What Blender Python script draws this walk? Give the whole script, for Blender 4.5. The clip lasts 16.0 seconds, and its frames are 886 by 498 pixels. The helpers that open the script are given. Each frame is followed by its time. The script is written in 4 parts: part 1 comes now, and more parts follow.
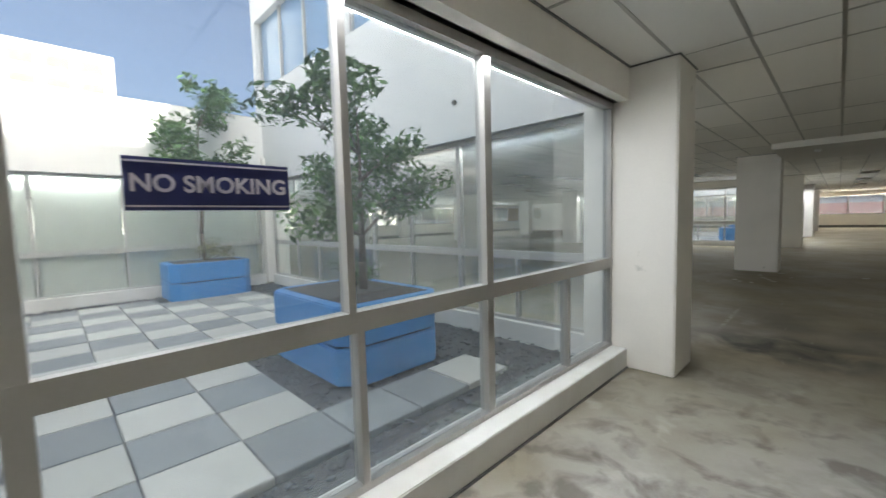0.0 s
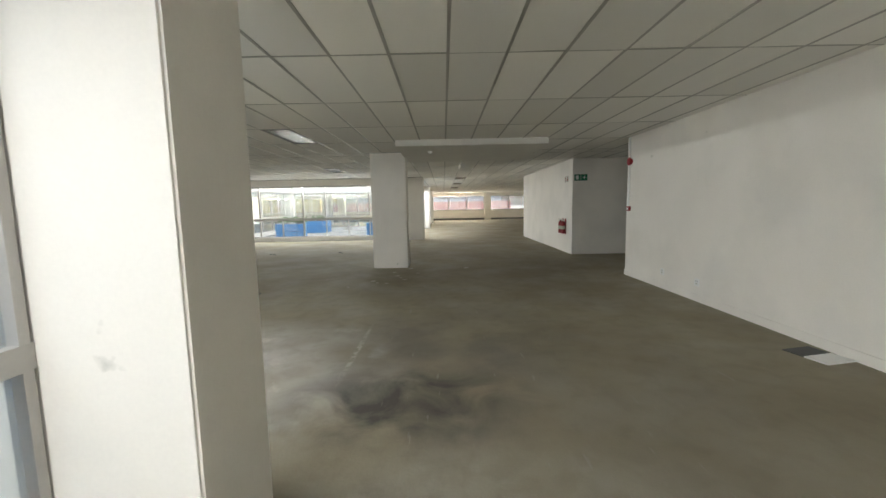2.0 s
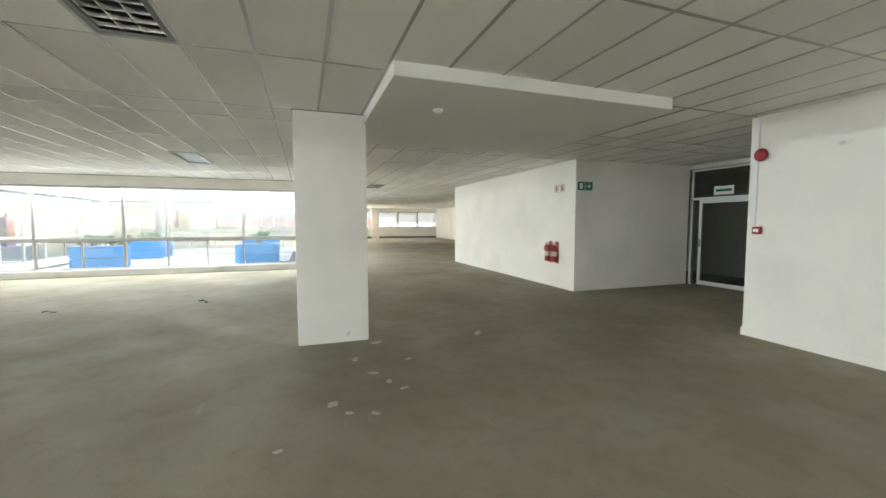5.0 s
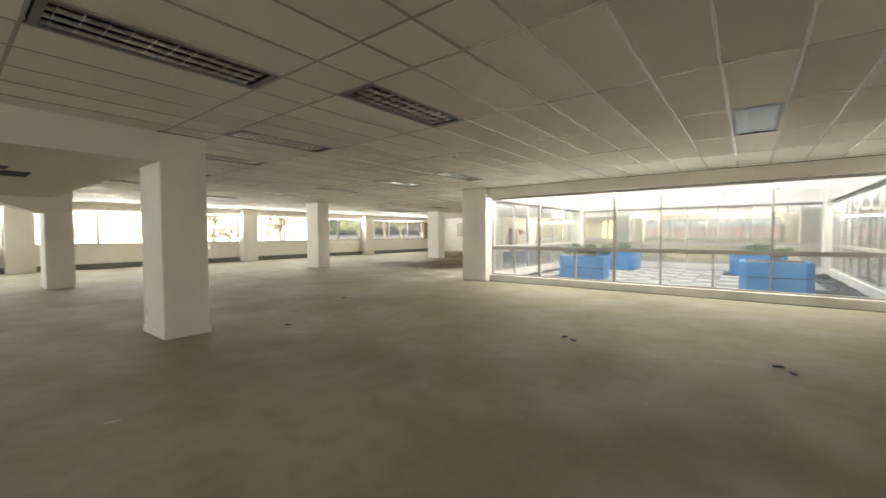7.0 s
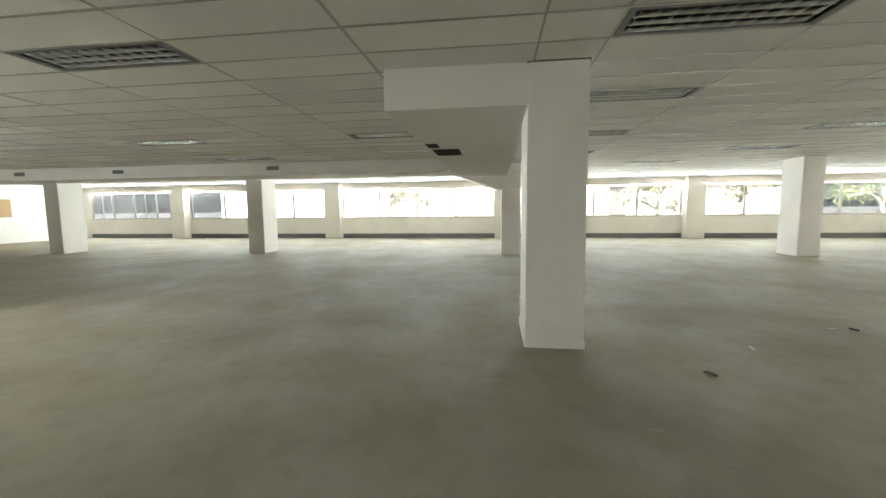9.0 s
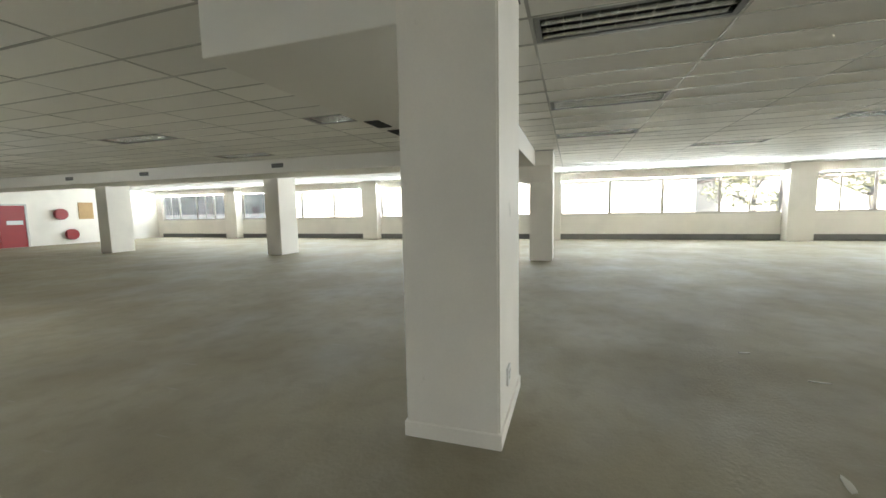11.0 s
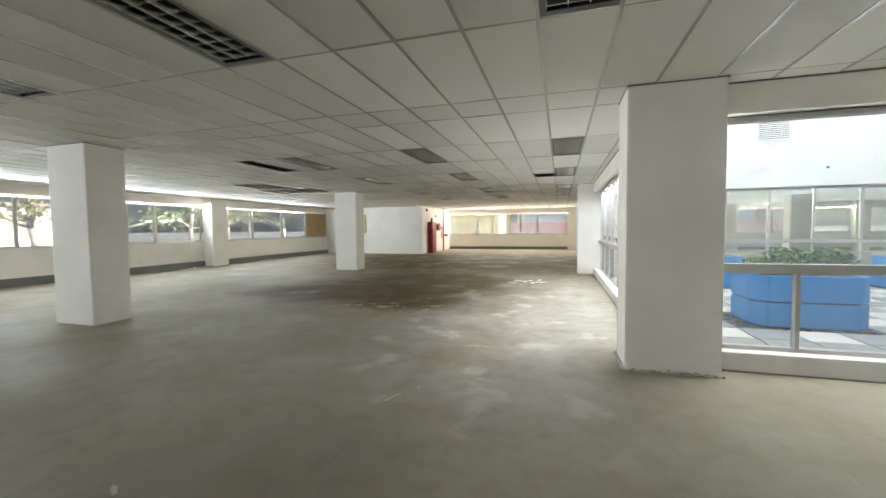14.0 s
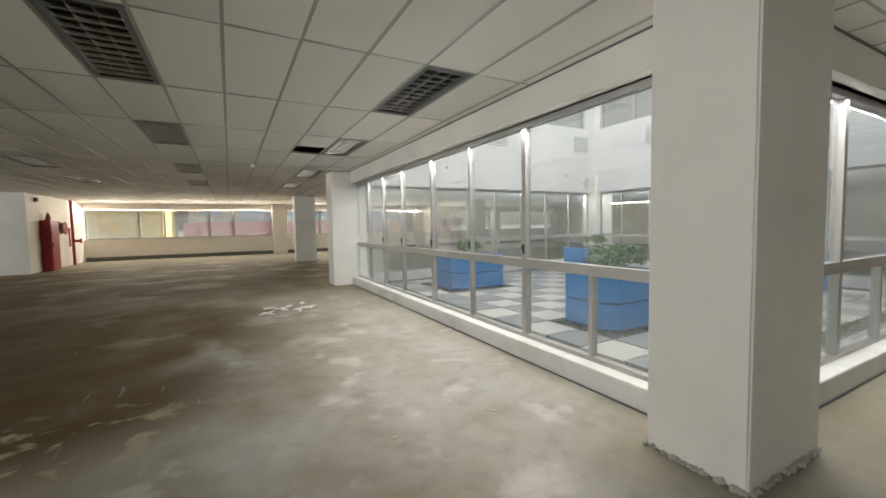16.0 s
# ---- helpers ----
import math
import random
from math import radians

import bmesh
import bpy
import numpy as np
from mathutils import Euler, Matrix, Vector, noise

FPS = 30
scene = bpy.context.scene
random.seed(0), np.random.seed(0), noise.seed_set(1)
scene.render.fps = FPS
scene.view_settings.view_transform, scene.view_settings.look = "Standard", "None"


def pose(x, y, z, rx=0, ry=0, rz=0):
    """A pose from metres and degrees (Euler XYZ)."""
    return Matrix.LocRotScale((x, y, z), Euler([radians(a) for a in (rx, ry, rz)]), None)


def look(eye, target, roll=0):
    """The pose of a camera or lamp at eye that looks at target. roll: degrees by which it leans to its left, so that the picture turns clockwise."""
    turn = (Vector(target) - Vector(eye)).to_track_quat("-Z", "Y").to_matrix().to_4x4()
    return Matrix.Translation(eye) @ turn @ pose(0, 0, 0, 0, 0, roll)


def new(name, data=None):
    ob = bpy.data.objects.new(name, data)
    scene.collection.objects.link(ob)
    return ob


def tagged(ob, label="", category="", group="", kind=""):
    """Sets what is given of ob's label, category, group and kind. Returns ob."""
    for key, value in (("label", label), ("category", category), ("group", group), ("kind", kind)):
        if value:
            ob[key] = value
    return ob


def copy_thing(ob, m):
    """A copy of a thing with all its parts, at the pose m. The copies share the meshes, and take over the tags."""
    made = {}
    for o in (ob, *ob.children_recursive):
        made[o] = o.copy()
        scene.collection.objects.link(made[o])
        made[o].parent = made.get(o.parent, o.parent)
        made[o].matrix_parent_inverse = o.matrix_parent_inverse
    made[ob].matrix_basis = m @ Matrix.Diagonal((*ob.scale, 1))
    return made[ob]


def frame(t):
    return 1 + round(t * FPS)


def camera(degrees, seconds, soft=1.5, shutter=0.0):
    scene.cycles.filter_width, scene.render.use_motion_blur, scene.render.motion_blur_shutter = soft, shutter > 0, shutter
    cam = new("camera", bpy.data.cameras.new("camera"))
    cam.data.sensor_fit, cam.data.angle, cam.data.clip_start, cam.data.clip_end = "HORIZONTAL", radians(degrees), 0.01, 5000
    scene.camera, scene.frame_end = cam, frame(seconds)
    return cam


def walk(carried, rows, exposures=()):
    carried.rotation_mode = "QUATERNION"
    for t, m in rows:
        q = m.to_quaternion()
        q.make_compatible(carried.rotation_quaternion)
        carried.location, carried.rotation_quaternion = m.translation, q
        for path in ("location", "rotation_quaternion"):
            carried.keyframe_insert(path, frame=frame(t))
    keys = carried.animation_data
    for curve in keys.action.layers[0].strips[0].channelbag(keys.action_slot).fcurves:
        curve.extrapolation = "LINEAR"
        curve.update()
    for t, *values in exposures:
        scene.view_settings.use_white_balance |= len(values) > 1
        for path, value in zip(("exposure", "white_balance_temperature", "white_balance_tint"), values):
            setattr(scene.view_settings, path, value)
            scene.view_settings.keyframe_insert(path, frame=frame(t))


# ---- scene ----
cam = camera(96.6, 16.0, shutter=0.12)
PATH = [
    (0, (1.925, -12.777, 1.545), (0.512, -11.37, 1.394), -1.5),
    (0.5, (1.861, -12.066, 1.534), (0.959, -10.288, 1.375), -1.4),
    (1, (1.863, -11.462, 1.551), (1.405, -9.522, 1.383), -1.9),
    (1.5, (1.865, -10.814, 1.519), (1.676, -8.834, 1.313), -1.7),
    (2, (1.839, -10.157, 1.582), (1.832, -8.169, 1.365), -1.1),
    (2.5, (1.765, -9.456, 1.561), (1.858, -7.471, 1.339), -0.7),
    (3, (1.658, -8.542, 1.574), (1.857, -6.563, 1.363), 0.1),
    (5.5, (-0.497, -4.389, 1.561), (0.195, -2.517, 1.44), -0.3),
    (6, (-1.12, -3.518, 1.553), (-1.048, -1.521, 1.462), 0.0),
    (6.5, (-1.66, -2.724, 1.522), (-2.109, -0.778, 1.416), 0.4),
    (7, (-2.153, -1.973, 1.491), (-3.377, -0.394, 1.417), -0.2),
    (7.5, (-2.824, -1.334, 1.501), (-4.46, -0.188, 1.404), 0.0),
    (8, (-3.445, -0.959, 1.484), (-5.333, -0.318, 1.331), 0.1),
    (8.5, (-3.971, -0.631, 1.481), (-5.96, -0.536, 1.289), 0.0),
    (11, (-6.48, 0.989, 1.441), (-8.372, 0.371, 1.242), -1.1),
    (11.5, (-6.873, 1.455, 1.51), (-8.868, 1.475, 1.36), -0.0),
    (12, (-7.435, 1.788, 1.532), (-9.301, 2.504, 1.48), -0.9),
    (12.5, (-7.989, 2.188, 1.509), (-9.654, 3.293, 1.448), -1.8),
    (13, (-8.833, 2.801, 1.49), (-10.117, 4.331, 1.406), -1.9),
    (13.5, (-9.593, 3.5, 1.511), (-10.505, 5.278, 1.425), -1.3),
    (14, (-10.234, 4.181, 1.505), (-10.804, 6.095, 1.406), -0.6),
    (14.5, (-10.908, 4.898, 1.53), (-11.094, 6.886, 1.424), -0.5),
    (15, (-11.389, 5.781, 1.522), (-11.159, 7.764, 1.414), -0.5),
    (15.5, (-11.75, 6.674, 1.525), (-11.089, 8.558, 1.404), -0.7),
    (16, (-12.007, 7.609, 1.505), (-11.061, 9.367, 1.387), -1.0),
]
walk(cam, [(t, look(e, g, r)) for t, e, g, r in PATH],
     exposures=[(0.0, 1.7, 6400, 10), (1.0, 2.0, 6300, 9), (2.0, 2.45, 6600, 10), (3.0, 2.9, 6500, 9), (5.5, 3.3, 6300, 7), (6.5, 2.45, 7300, 12),
                (7.0, 2.45, 7400, 12), (8.0, 2.75, 6600, 6), (8.5, 2.85, 6600, 6), (11.0, 2.75, 6500, 7), (12.5, 2.42, 6400, 7), (13.5, 2.25, 6300, 8), (14.5, 2.1, 6400, 9),
                (15.5, 1.7, 6600, 10), (16.0, 1.5, 6700, 11)])

# ---- world and sun ----
SKY_WATTS, COURT_WATTS, COURT_TOP_WATTS = 12.0, 4.4, 230.0    # daylight through each metre of window, and into each courtyard
SUN_ELEVATION, SUN_AZIMUTH = radians(34), radians(75)
world = bpy.data.worlds.new("sky")
scene.world = world
world.use_nodes = True
wn = world.node_tree
sky = wn.nodes.new("ShaderNodeTexSky")
sky.sky_type, sky.sun_disc = "NISHITA", False
sky.sun_elevation, sky.sun_rotation = SUN_ELEVATION, SUN_AZIMUTH
sky.air_density, sky.dust_density, sky.ozone_density = 0.7, 8.0, 0.1
wn.nodes["Background"].inputs["Strength"].default_value = 0.11
wn.links.new(sky.outputs[0], wn.nodes["Background"].inputs["Color"])
sun = new("sun", bpy.data.lights.new("sun", "SUN"))
sun.data.energy, sun.data.angle, sun.data.color = 3.8, radians(0.6), (1.0, 0.95, 0.87)
sun.matrix_basis = look((0, 0, 0), (-math.sin(SUN_AZIMUTH) * math.cos(SUN_ELEVATION),
                                    -math.cos(SUN_AZIMUTH) * math.cos(SUN_ELEVATION), -math.sin(SUN_ELEVATION)))


# ---- materials ----
def material(name, color, rough=0.6, metal=0.0, vary=0.0, scale=3.0, fine=0.0, fine_scale=60.0, bump=0.0, bump_scale=40.0,
             island=0.0, spec=0.5, dark=None, dark_amount=0.0, dark_scale=0.6, per_object=0.0):
    """A painted or mineral surface: two scales of tone, stains of a second colour, fine relief."""
    m = bpy.data.materials.new(name)
    m.use_nodes = True
    n, l = m.node_tree.nodes, m.node_tree.links
    b = n["Principled BSDF"]
    b.inputs["Roughness"].default_value, b.inputs["Metallic"].default_value = rough, metal
    b.inputs["Specular IOR Level"].default_value = spec
    geo = n.new("ShaderNodeNewGeometry")
    rgb = n.new("ShaderNodeRGB")
    rgb.outputs[0].default_value = (*color, 1)
    out = rgb.outputs[0]

    def tex(sc, detail=4.0):
        t = n.new("ShaderNodeTexNoise")
        t.inputs["Scale"].default_value, t.inputs["Detail"].default_value = sc, detail
        l.new(geo.outputs["Position"], t.inputs["Vector"])
        return t.outputs["Fac"]

    def scaled(fac, amount, centre=0.5):
        a = n.new("ShaderNodeMath")
        a.operation = "MULTIPLY_ADD"
        l.new(fac, a.inputs[0])
        a.inputs[1].default_value, a.inputs[2].default_value = 2 * amount, 1 - 2 * amount * centre
        return a.outputs[0]

    def times(col, fac):
        v = n.new("ShaderNodeVectorMath")
        v.operation = "SCALE"
        l.new(col, v.inputs[0])
        l.new(fac, v.inputs["Scale"])
        return v.outputs[0]

    if dark is not None:
        r = n.new("ShaderNodeMapRange")
        l.new(tex(dark_scale, 6.0), r.inputs[0])
        r.inputs[1].default_value, r.inputs[2].default_value = 0.47, 0.66
        r.inputs[4].default_value = dark_amount
        mix = n.new("ShaderNodeMix")
        mix.data_type = "RGBA"
        l.new(r.outputs[0], mix.inputs[0])
        l.new(out, mix.inputs[6])
        mix.inputs[7].default_value = (*dark, 1)
        out = mix.outputs[2]
    if vary:
        out = times(out, scaled(tex(scale), vary))
    if fine:
        out = times(out, scaled(tex(fine_scale, 2.0), fine))
    if island:
        out = times(out, scaled(geo.outputs["Random Per Island"], island))
    if per_object:
        info = n.new("ShaderNodeObjectInfo")
        out = times(out, scaled(info.outputs["Random"], per_object))
    l.new(out, b.inputs["Base Color"])
    if bump:
        bp = n.new("ShaderNodeBump")
        bp.inputs["Strength"].default_value, bp.inputs["Distance"].default_value = bump, 0.01
        l.new(tex(bump_scale, 5.0), bp.inputs["Height"])
        l.new(bp.outputs[0], b.inputs["Normal"])
    return m


def glass_material(name, tint, gloss=1.0, haze=0.045):
    """Clear, slightly dirty glass; a bluish veil that scatters the daylight behind it also paints in glare."""
    m = bpy.data.materials.new(name)
    m.use_nodes = True
    n, l = m.node_tree.nodes, m.node_tree.links
    n.remove(n["Principled BSDF"])
    t, g, mix, fr = (n.new("ShaderNode" + k) for k in ("BsdfTransparent", "BsdfGlossy", "MixShader", "LayerWeight"))
    t.inputs[0].default_value = (*tint, 1)
    g.inputs["Roughness"].default_value = 0.0
    g.inputs[0].default_value = (gloss, gloss, gloss, 1)
    fr.inputs[0].default_value = 0.5
    power, scale = n.new("ShaderNodeMath"), n.new("ShaderNodeMath")
    power.operation, scale.operation = "POWER", "MULTIPLY_ADD"
    l.new(fr.outputs["Facing"], power.inputs[0])
    power.inputs[1].default_value, scale.inputs[1].default_value, scale.inputs[2].default_value = 4.0, 0.6, 0.06
    l.new(power.outputs[0], scale.inputs[0])
    l.new(scale.outputs[0], mix.inputs[0])
    l.new(t.outputs[0], mix.inputs[1])
    l.new(g.outputs[0], mix.inputs[2])
    film, scatter, veil = n.new("ShaderNodeTexNoise"), n.new("ShaderNodeBsdfTranslucent"), n.new("ShaderNodeMixShader")
    geo, amount = n.new("ShaderNodeNewGeometry"), n.new("ShaderNodeMapRange")
    l.new(geo.outputs["Position"], film.inputs["Vector"])
    film.inputs["Scale"].default_value, film.inputs["Detail"].default_value = 1.3, 5.0
    l.new(film.outputs["Fac"], amount.inputs[0])
    amount.inputs[1].default_value, amount.inputs[2].default_value = 0.25, 0.75
    amount.inputs[3].default_value, amount.inputs[4].default_value = haze * 0.6, haze * 1.4
    # bluish tone of the painted glare
    scatter.inputs[0].default_value = (0.78, 0.86, 0.93, 1)
    l.new(amount.outputs[0], veil.inputs[0])
    l.new(mix.outputs[0], veil.inputs[1])
    l.new(scatter.outputs[0], veil.inputs[2])
    l.new(veil.outputs[0], n["Material Output"].inputs["Surface"])
    return m


def floor_material():
    """Bare screed with glue residue: blotches, pale scrapes, brown damp patches and fine grit, with some daylight and
    dimness painted in.
    """
    m = material("screed", (0.31, 0.276, 0.195), 0.75, fine=0.12, fine_scale=90, bump=0.35, bump_scale=30, spec=0.3)
    n, l = m.node_tree.nodes, m.node_tree.links
    b = n["Principled BSDF"]
    geo = n.new("ShaderNodeNewGeometry")

    def noise_fac(scale, lo, hi, detail=7.0, distortion=0.0, stretch=(1, 1, 1)):
        mp = n.new("ShaderNodeMapping")
        mp.inputs["Scale"].default_value = stretch
        l.new(geo.outputs["Position"], mp.inputs["Vector"])
        t = n.new("ShaderNodeTexNoise")
        t.inputs["Scale"].default_value, t.inputs["Detail"].default_value = scale, detail
        t.inputs["Distortion"].default_value = distortion
        l.new(mp.outputs[0], t.inputs["Vector"])
        r = n.new("ShaderNodeMapRange")
        r.inputs[1].default_value, r.inputs[2].default_value = lo, hi
        l.new(t.outputs["Fac"], r.inputs[0])
        return r.outputs[0]

    def spot(x, y, rx, ry):
        mp = n.new("ShaderNodeVectorMath")
        mp.operation = "SUBTRACT"
        l.new(geo.outputs["Position"], mp.inputs[0])
        mp.inputs[1].default_value = (x, y, 0)
        sc = n.new("ShaderNodeVectorMath")
        sc.operation = "MULTIPLY"
        l.new(mp.outputs[0], sc.inputs[0])
        sc.inputs[1].default_value = (1 / rx, 1 / ry, 0)
        ln = n.new("ShaderNodeVectorMath")
        ln.operation = "LENGTH"
        l.new(sc.outputs[0], ln.inputs[0])
        r = n.new("ShaderNodeMapRange")
        r.inputs[1].default_value, r.inputs[2].default_value, r.inputs[3].default_value, r.inputs[4].default_value = 0.5, 1.1, 1, 0
        l.new(ln.outputs["Value"], r.inputs[0])
        return r.outputs[0]

    def math2(op, a, c):
        x = n.new("ShaderNodeMath")
        x.operation, x.use_clamp = op, True
        l.new(a, x.inputs[0])
        if isinstance(c, float):
            x.inputs[1].default_value = c
        else:
            l.new(c, x.inputs[1])
        return x.outputs[0]

    def blend(col, fac, color):
        mix = n.new("ShaderNodeMix")
        mix.data_type = "RGBA"
        l.new(fac, mix.inputs[0])
        l.new(col, mix.inputs[6])
        mix.inputs[7].default_value = (*color, 1)
        return mix.outputs[2]

    base = b.inputs["Base Color"].links[0].from_socket
    out = blend(base, math2("MULTIPLY", noise_fac(0.35, 0.42, 0.62), 0.6), (0.205, 0.172, 0.118))
    out = blend(out, math2("MULTIPLY", noise_fac(0.9, 0.46, 0.74, 9, 0.25), 0.45), (0.35, 0.33, 0.28))
    # pale screed by the courtyard sides, lightened further to paint in the daylight there
    pale = math2("MAXIMUM", spot(-10.9, 11.8, 2.3, 5.5), math2("MAXIMUM", spot(2.3, -11.6, 2.8, 3.7), spot(-0.4, -6.4, 1.9, 1.7)))
    out = blend(out, math2("MULTIPLY", pale, math2("MULTIPLY", noise_fac(1.1, 0.2, 0.6, 9, 0.2), 0.85)), (0.47, 0.455, 0.42))
    # scraped, nearly white patches
    out = blend(out, math2("MULTIPLY", math2("MULTIPLY", noise_fac(1.5, 0.57, 0.65, 10, 0.3), 0.75), pale), (0.62, 0.6, 0.55))
    out = blend(out, math2("MULTIPLY", noise_fac(4.5, 0.46, 0.68, 9, 0.3), 0.24), (0.16, 0.138, 0.1))
    out = blend(out, math2("MULTIPLY", math2("MULTIPLY", noise_fac(3.1, 0.5, 0.62, 9, 0.4), 0.75), spot(1.6, -12.0, 2.0, 4.4)), (0.13, 0.115, 0.095))
    # brown damp stains, widened and darkened to paint in the dim light there too
    stain_shade = math2("MAXIMUM", spot(-14.0, 14.6, 3.6, 4.2), spot(-14.5, 23.0, 9.5, 8.0))
    out = blend(out, math2("MULTIPLY", stain_shade, math2("MULTIPLY", noise_fac(0.75, 0.28, 0.48, 9, 0.3), 0.95)), (0.096, 0.062, 0.013))
    puddle = math2("MAXIMUM", spot(-15.4, 12.9, 3.0, 1.9), spot(-13.5, 12.0, 1.6, 1.2))
    out = blend(out, math2("MULTIPLY", puddle, math2("MULTIPLY", noise_fac(1.3, 0.26, 0.42, 9, 0.5), 0.95)), (0.075, 0.042, 0.007))
    out = blend(out, math2("MULTIPLY", spot(-13.5, 11.3, 1.6, 0.7), math2("MULTIPLY", noise_fac(3.6, 0.54, 0.64, 10, 0.6), 0.7)), (0.45, 0.38, 0.25))
    # a pale scraped seam, and the darker glued side of it
    out = blend(out, math2("MULTIPLY", spot(2.0, -5.6, 1.5, 1.6), math2("MULTIPLY", noise_fac(0.9, 0.3, 0.6, 8, 0.3), 0.6)), (0.12, 0.105, 0.085))
    out = blend(out, math2("MULTIPLY", spot(0.85, -5.9, 0.035, 1.0), math2("MULTIPLY", noise_fac(9.0, 0.42, 0.6, 9, 0.8), 0.5)), (0.55, 0.52, 0.45))
    # dark, broken-up patch near the first column
    out = blend(out, math2("MULTIPLY", spot(1.5, -7.1, 1.1, 0.75), math2("MULTIPLY", noise_fac(1.8, 0.35, 0.6, 8, 0.6), 0.85)), (0.055, 0.052, 0.05))
    # thin scratches
    out = blend(out, math2("MULTIPLY", noise_fac(2.5, 0.68, 0.72, 3, 0.0, (6, 0.7, 1)), 0.35), (0.36, 0.34, 0.3))
    l.new(out, b.inputs["Base Color"])
    rr = n.new("ShaderNodeMapRange")
    l.new(noise_fac(1.2, 0.3, 0.7), rr.inputs[0])
    rr.inputs[3].default_value, rr.inputs[4].default_value = 0.55, 0.9
    l.new(rr.outputs[0], b.inputs["Roughness"])
    return m


PLASTER = material("white_plaster", (0.84, 0.805, 0.745), 0.75, vary=0.05, scale=1.2, fine=0.03, bump=0.12, bump_scale=18,
                   dark=(0.66, 0.64, 0.59), dark_amount=0.35, dark_scale=0.9)
OUTER = material("outer_plaster", (0.8, 0.79, 0.77), 0.85, vary=0.08, scale=0.9, fine=0.05, bump=0.3, bump_scale=25,
                 dark=(0.66, 0.66, 0.65), dark_amount=0.4, dark_scale=0.8)
SCREED = floor_material()
TILE = material("ceiling_tile", (0.84, 0.825, 0.78), 0.9, vary=0.03, scale=0.5, fine=0.06, fine_scale=120, bump=0.15, bump_scale=120, island=0.09)
TBAR = material("ceiling_grid", (0.45, 0.44, 0.41), 0.42, 0.8, vary=0.1, scale=2)
SOFFIT = material("soffit_board", (0.8, 0.78, 0.73), 0.85, vary=0.05, scale=1.0, bump=0.05)
FRAME = material("grey_aluminium", (0.46, 0.445, 0.42), 0.42, 0.35, vary=0.06, scale=4, fine=0.04)
FRAMEDARK = material("dark_gasket", (0.05, 0.05, 0.05), 0.6, vary=0.1)
SILL = material("sill_paint", (0.76, 0.75, 0.72), 0.6, vary=0.08, scale=2, bump=0.2, dark=(0.5, 0.47, 0.42), dark_amount=0.5, dark_scale=1.5)
RUBBLE = material("plaster_rubble", (0.5, 0.47, 0.41), 0.9, vary=0.3, scale=12)
SKIRT = material("grey_trunking", (0.16, 0.16, 0.155), 0.55, vary=0.1)
GLASS = glass_material("window_glass", (0.93, 0.95, 0.94))
HAZY = glass_material("hazy_window_glass", (0.86, 0.88, 0.87), haze=0.1)
DIM = glass_material("dark_glass", (0.66, 0.67, 0.63))
BLUE = material("blue_paint", (0.022, 0.2, 0.52), 0.5, vary=0.12, scale=1.5, fine=0.05, bump=0.15, bump_scale=30, dark=(0.035, 0.25, 0.58), dark_amount=0.5)


def chip_paint(m, scale, lo, hi, color):
    """Lets the bare ground show where the paint has flaked off."""
    n, l = m.node_tree.nodes, m.node_tree.links
    b = n["Principled BSDF"]
    base = b.inputs["Base Color"].links[0].from_socket
    geo, t, rng, mix = (n.new("ShaderNode" + k) for k in ("NewGeometry", "TexNoise", "MapRange", "Mix"))
    t.inputs["Scale"].default_value, t.inputs["Detail"].default_value = scale, 6.0
    l.new(geo.outputs["Position"], t.inputs["Vector"])
    rng.inputs[1].default_value, rng.inputs[2].default_value = lo, hi
    l.new(t.outputs["Fac"], rng.inputs[0])
    mix.data_type = "RGBA"
    l.new(rng.outputs[0], mix.inputs[0])
    l.new(base, mix.inputs[6])
    mix.inputs[7].default_value = (*color, 1)
    l.new(mix.outputs[2], b.inputs["Base Color"])


chip_paint(BLUE, 3.2, 0.69, 0.72, (0.5, 0.55, 0.56))
chip_paint(PLASTER, 2.6, 0.72, 0.76, (0.6, 0.58, 0.52))
SOIL = material("soil", (0.06, 0.05, 0.04), 0.95, vary=0.3, scale=8, bump=0.8, bump_scale=40)
PAVEL = material("pale_paver", (0.42, 0.41, 0.385), 0.85, vary=0.08, scale=3, fine=0.1, bump=0.3, per_object=0.1)
PAVED = material("grey_paver", (0.2, 0.21, 0.22), 0.85, vary=0.1, scale=3, fine=0.1, bump=0.3, per_object=0.12)
GRAVEL = material("dark_gravel", (0.07, 0.075, 0.085), 0.8, vary=0.25, scale=6, island=0.6, bump=0.3)
BED = material("gravel_bed", (0.06, 0.06, 0.065), 0.95, vary=0.3, scale=12, bump=0.8)
RED = material("red_paint", (0.3, 0.013, 0.017), 0.4, vary=0.08)
STEEL = material("bright_steel", (0.62, 0.62, 0.6), 0.22, 1.0, vary=0.05)
LOUVRE = material("light_louvre", (0.7, 0.7, 0.68), 0.2, 0.9, vary=0.05)
TUBE = material("dead_tube", (0.55, 0.55, 0.53), 0.3)
# flat black that paints in the shade inside housings, vents, joints and openings
BLACK = material("shade_black", (0.012, 0.012, 0.012), 0.9)
GREEN = material("exit_green", (0.01, 0.16, 0.075), 0.5)
WHITE = material("sign_white", (0.8, 0.8, 0.78), 0.5)
SIGNGREY = material("sign_grey", (0.5, 0.5, 0.42), 0.5)
NAVY = material("navy_sticker", (0.02, 0.025, 0.13), 0.5, vary=0.05)
LILAC = material("sticker_letter", (0.62, 0.58, 0.66), 0.6)
LEAF = material("leaf", (0.075, 0.16, 0.035), 0.55, island=0.5, vary=0.2, scale=2)
LEAFFAR = material("street_leaf", (0.12, 0.17, 0.055), 0.6, island=0.5)
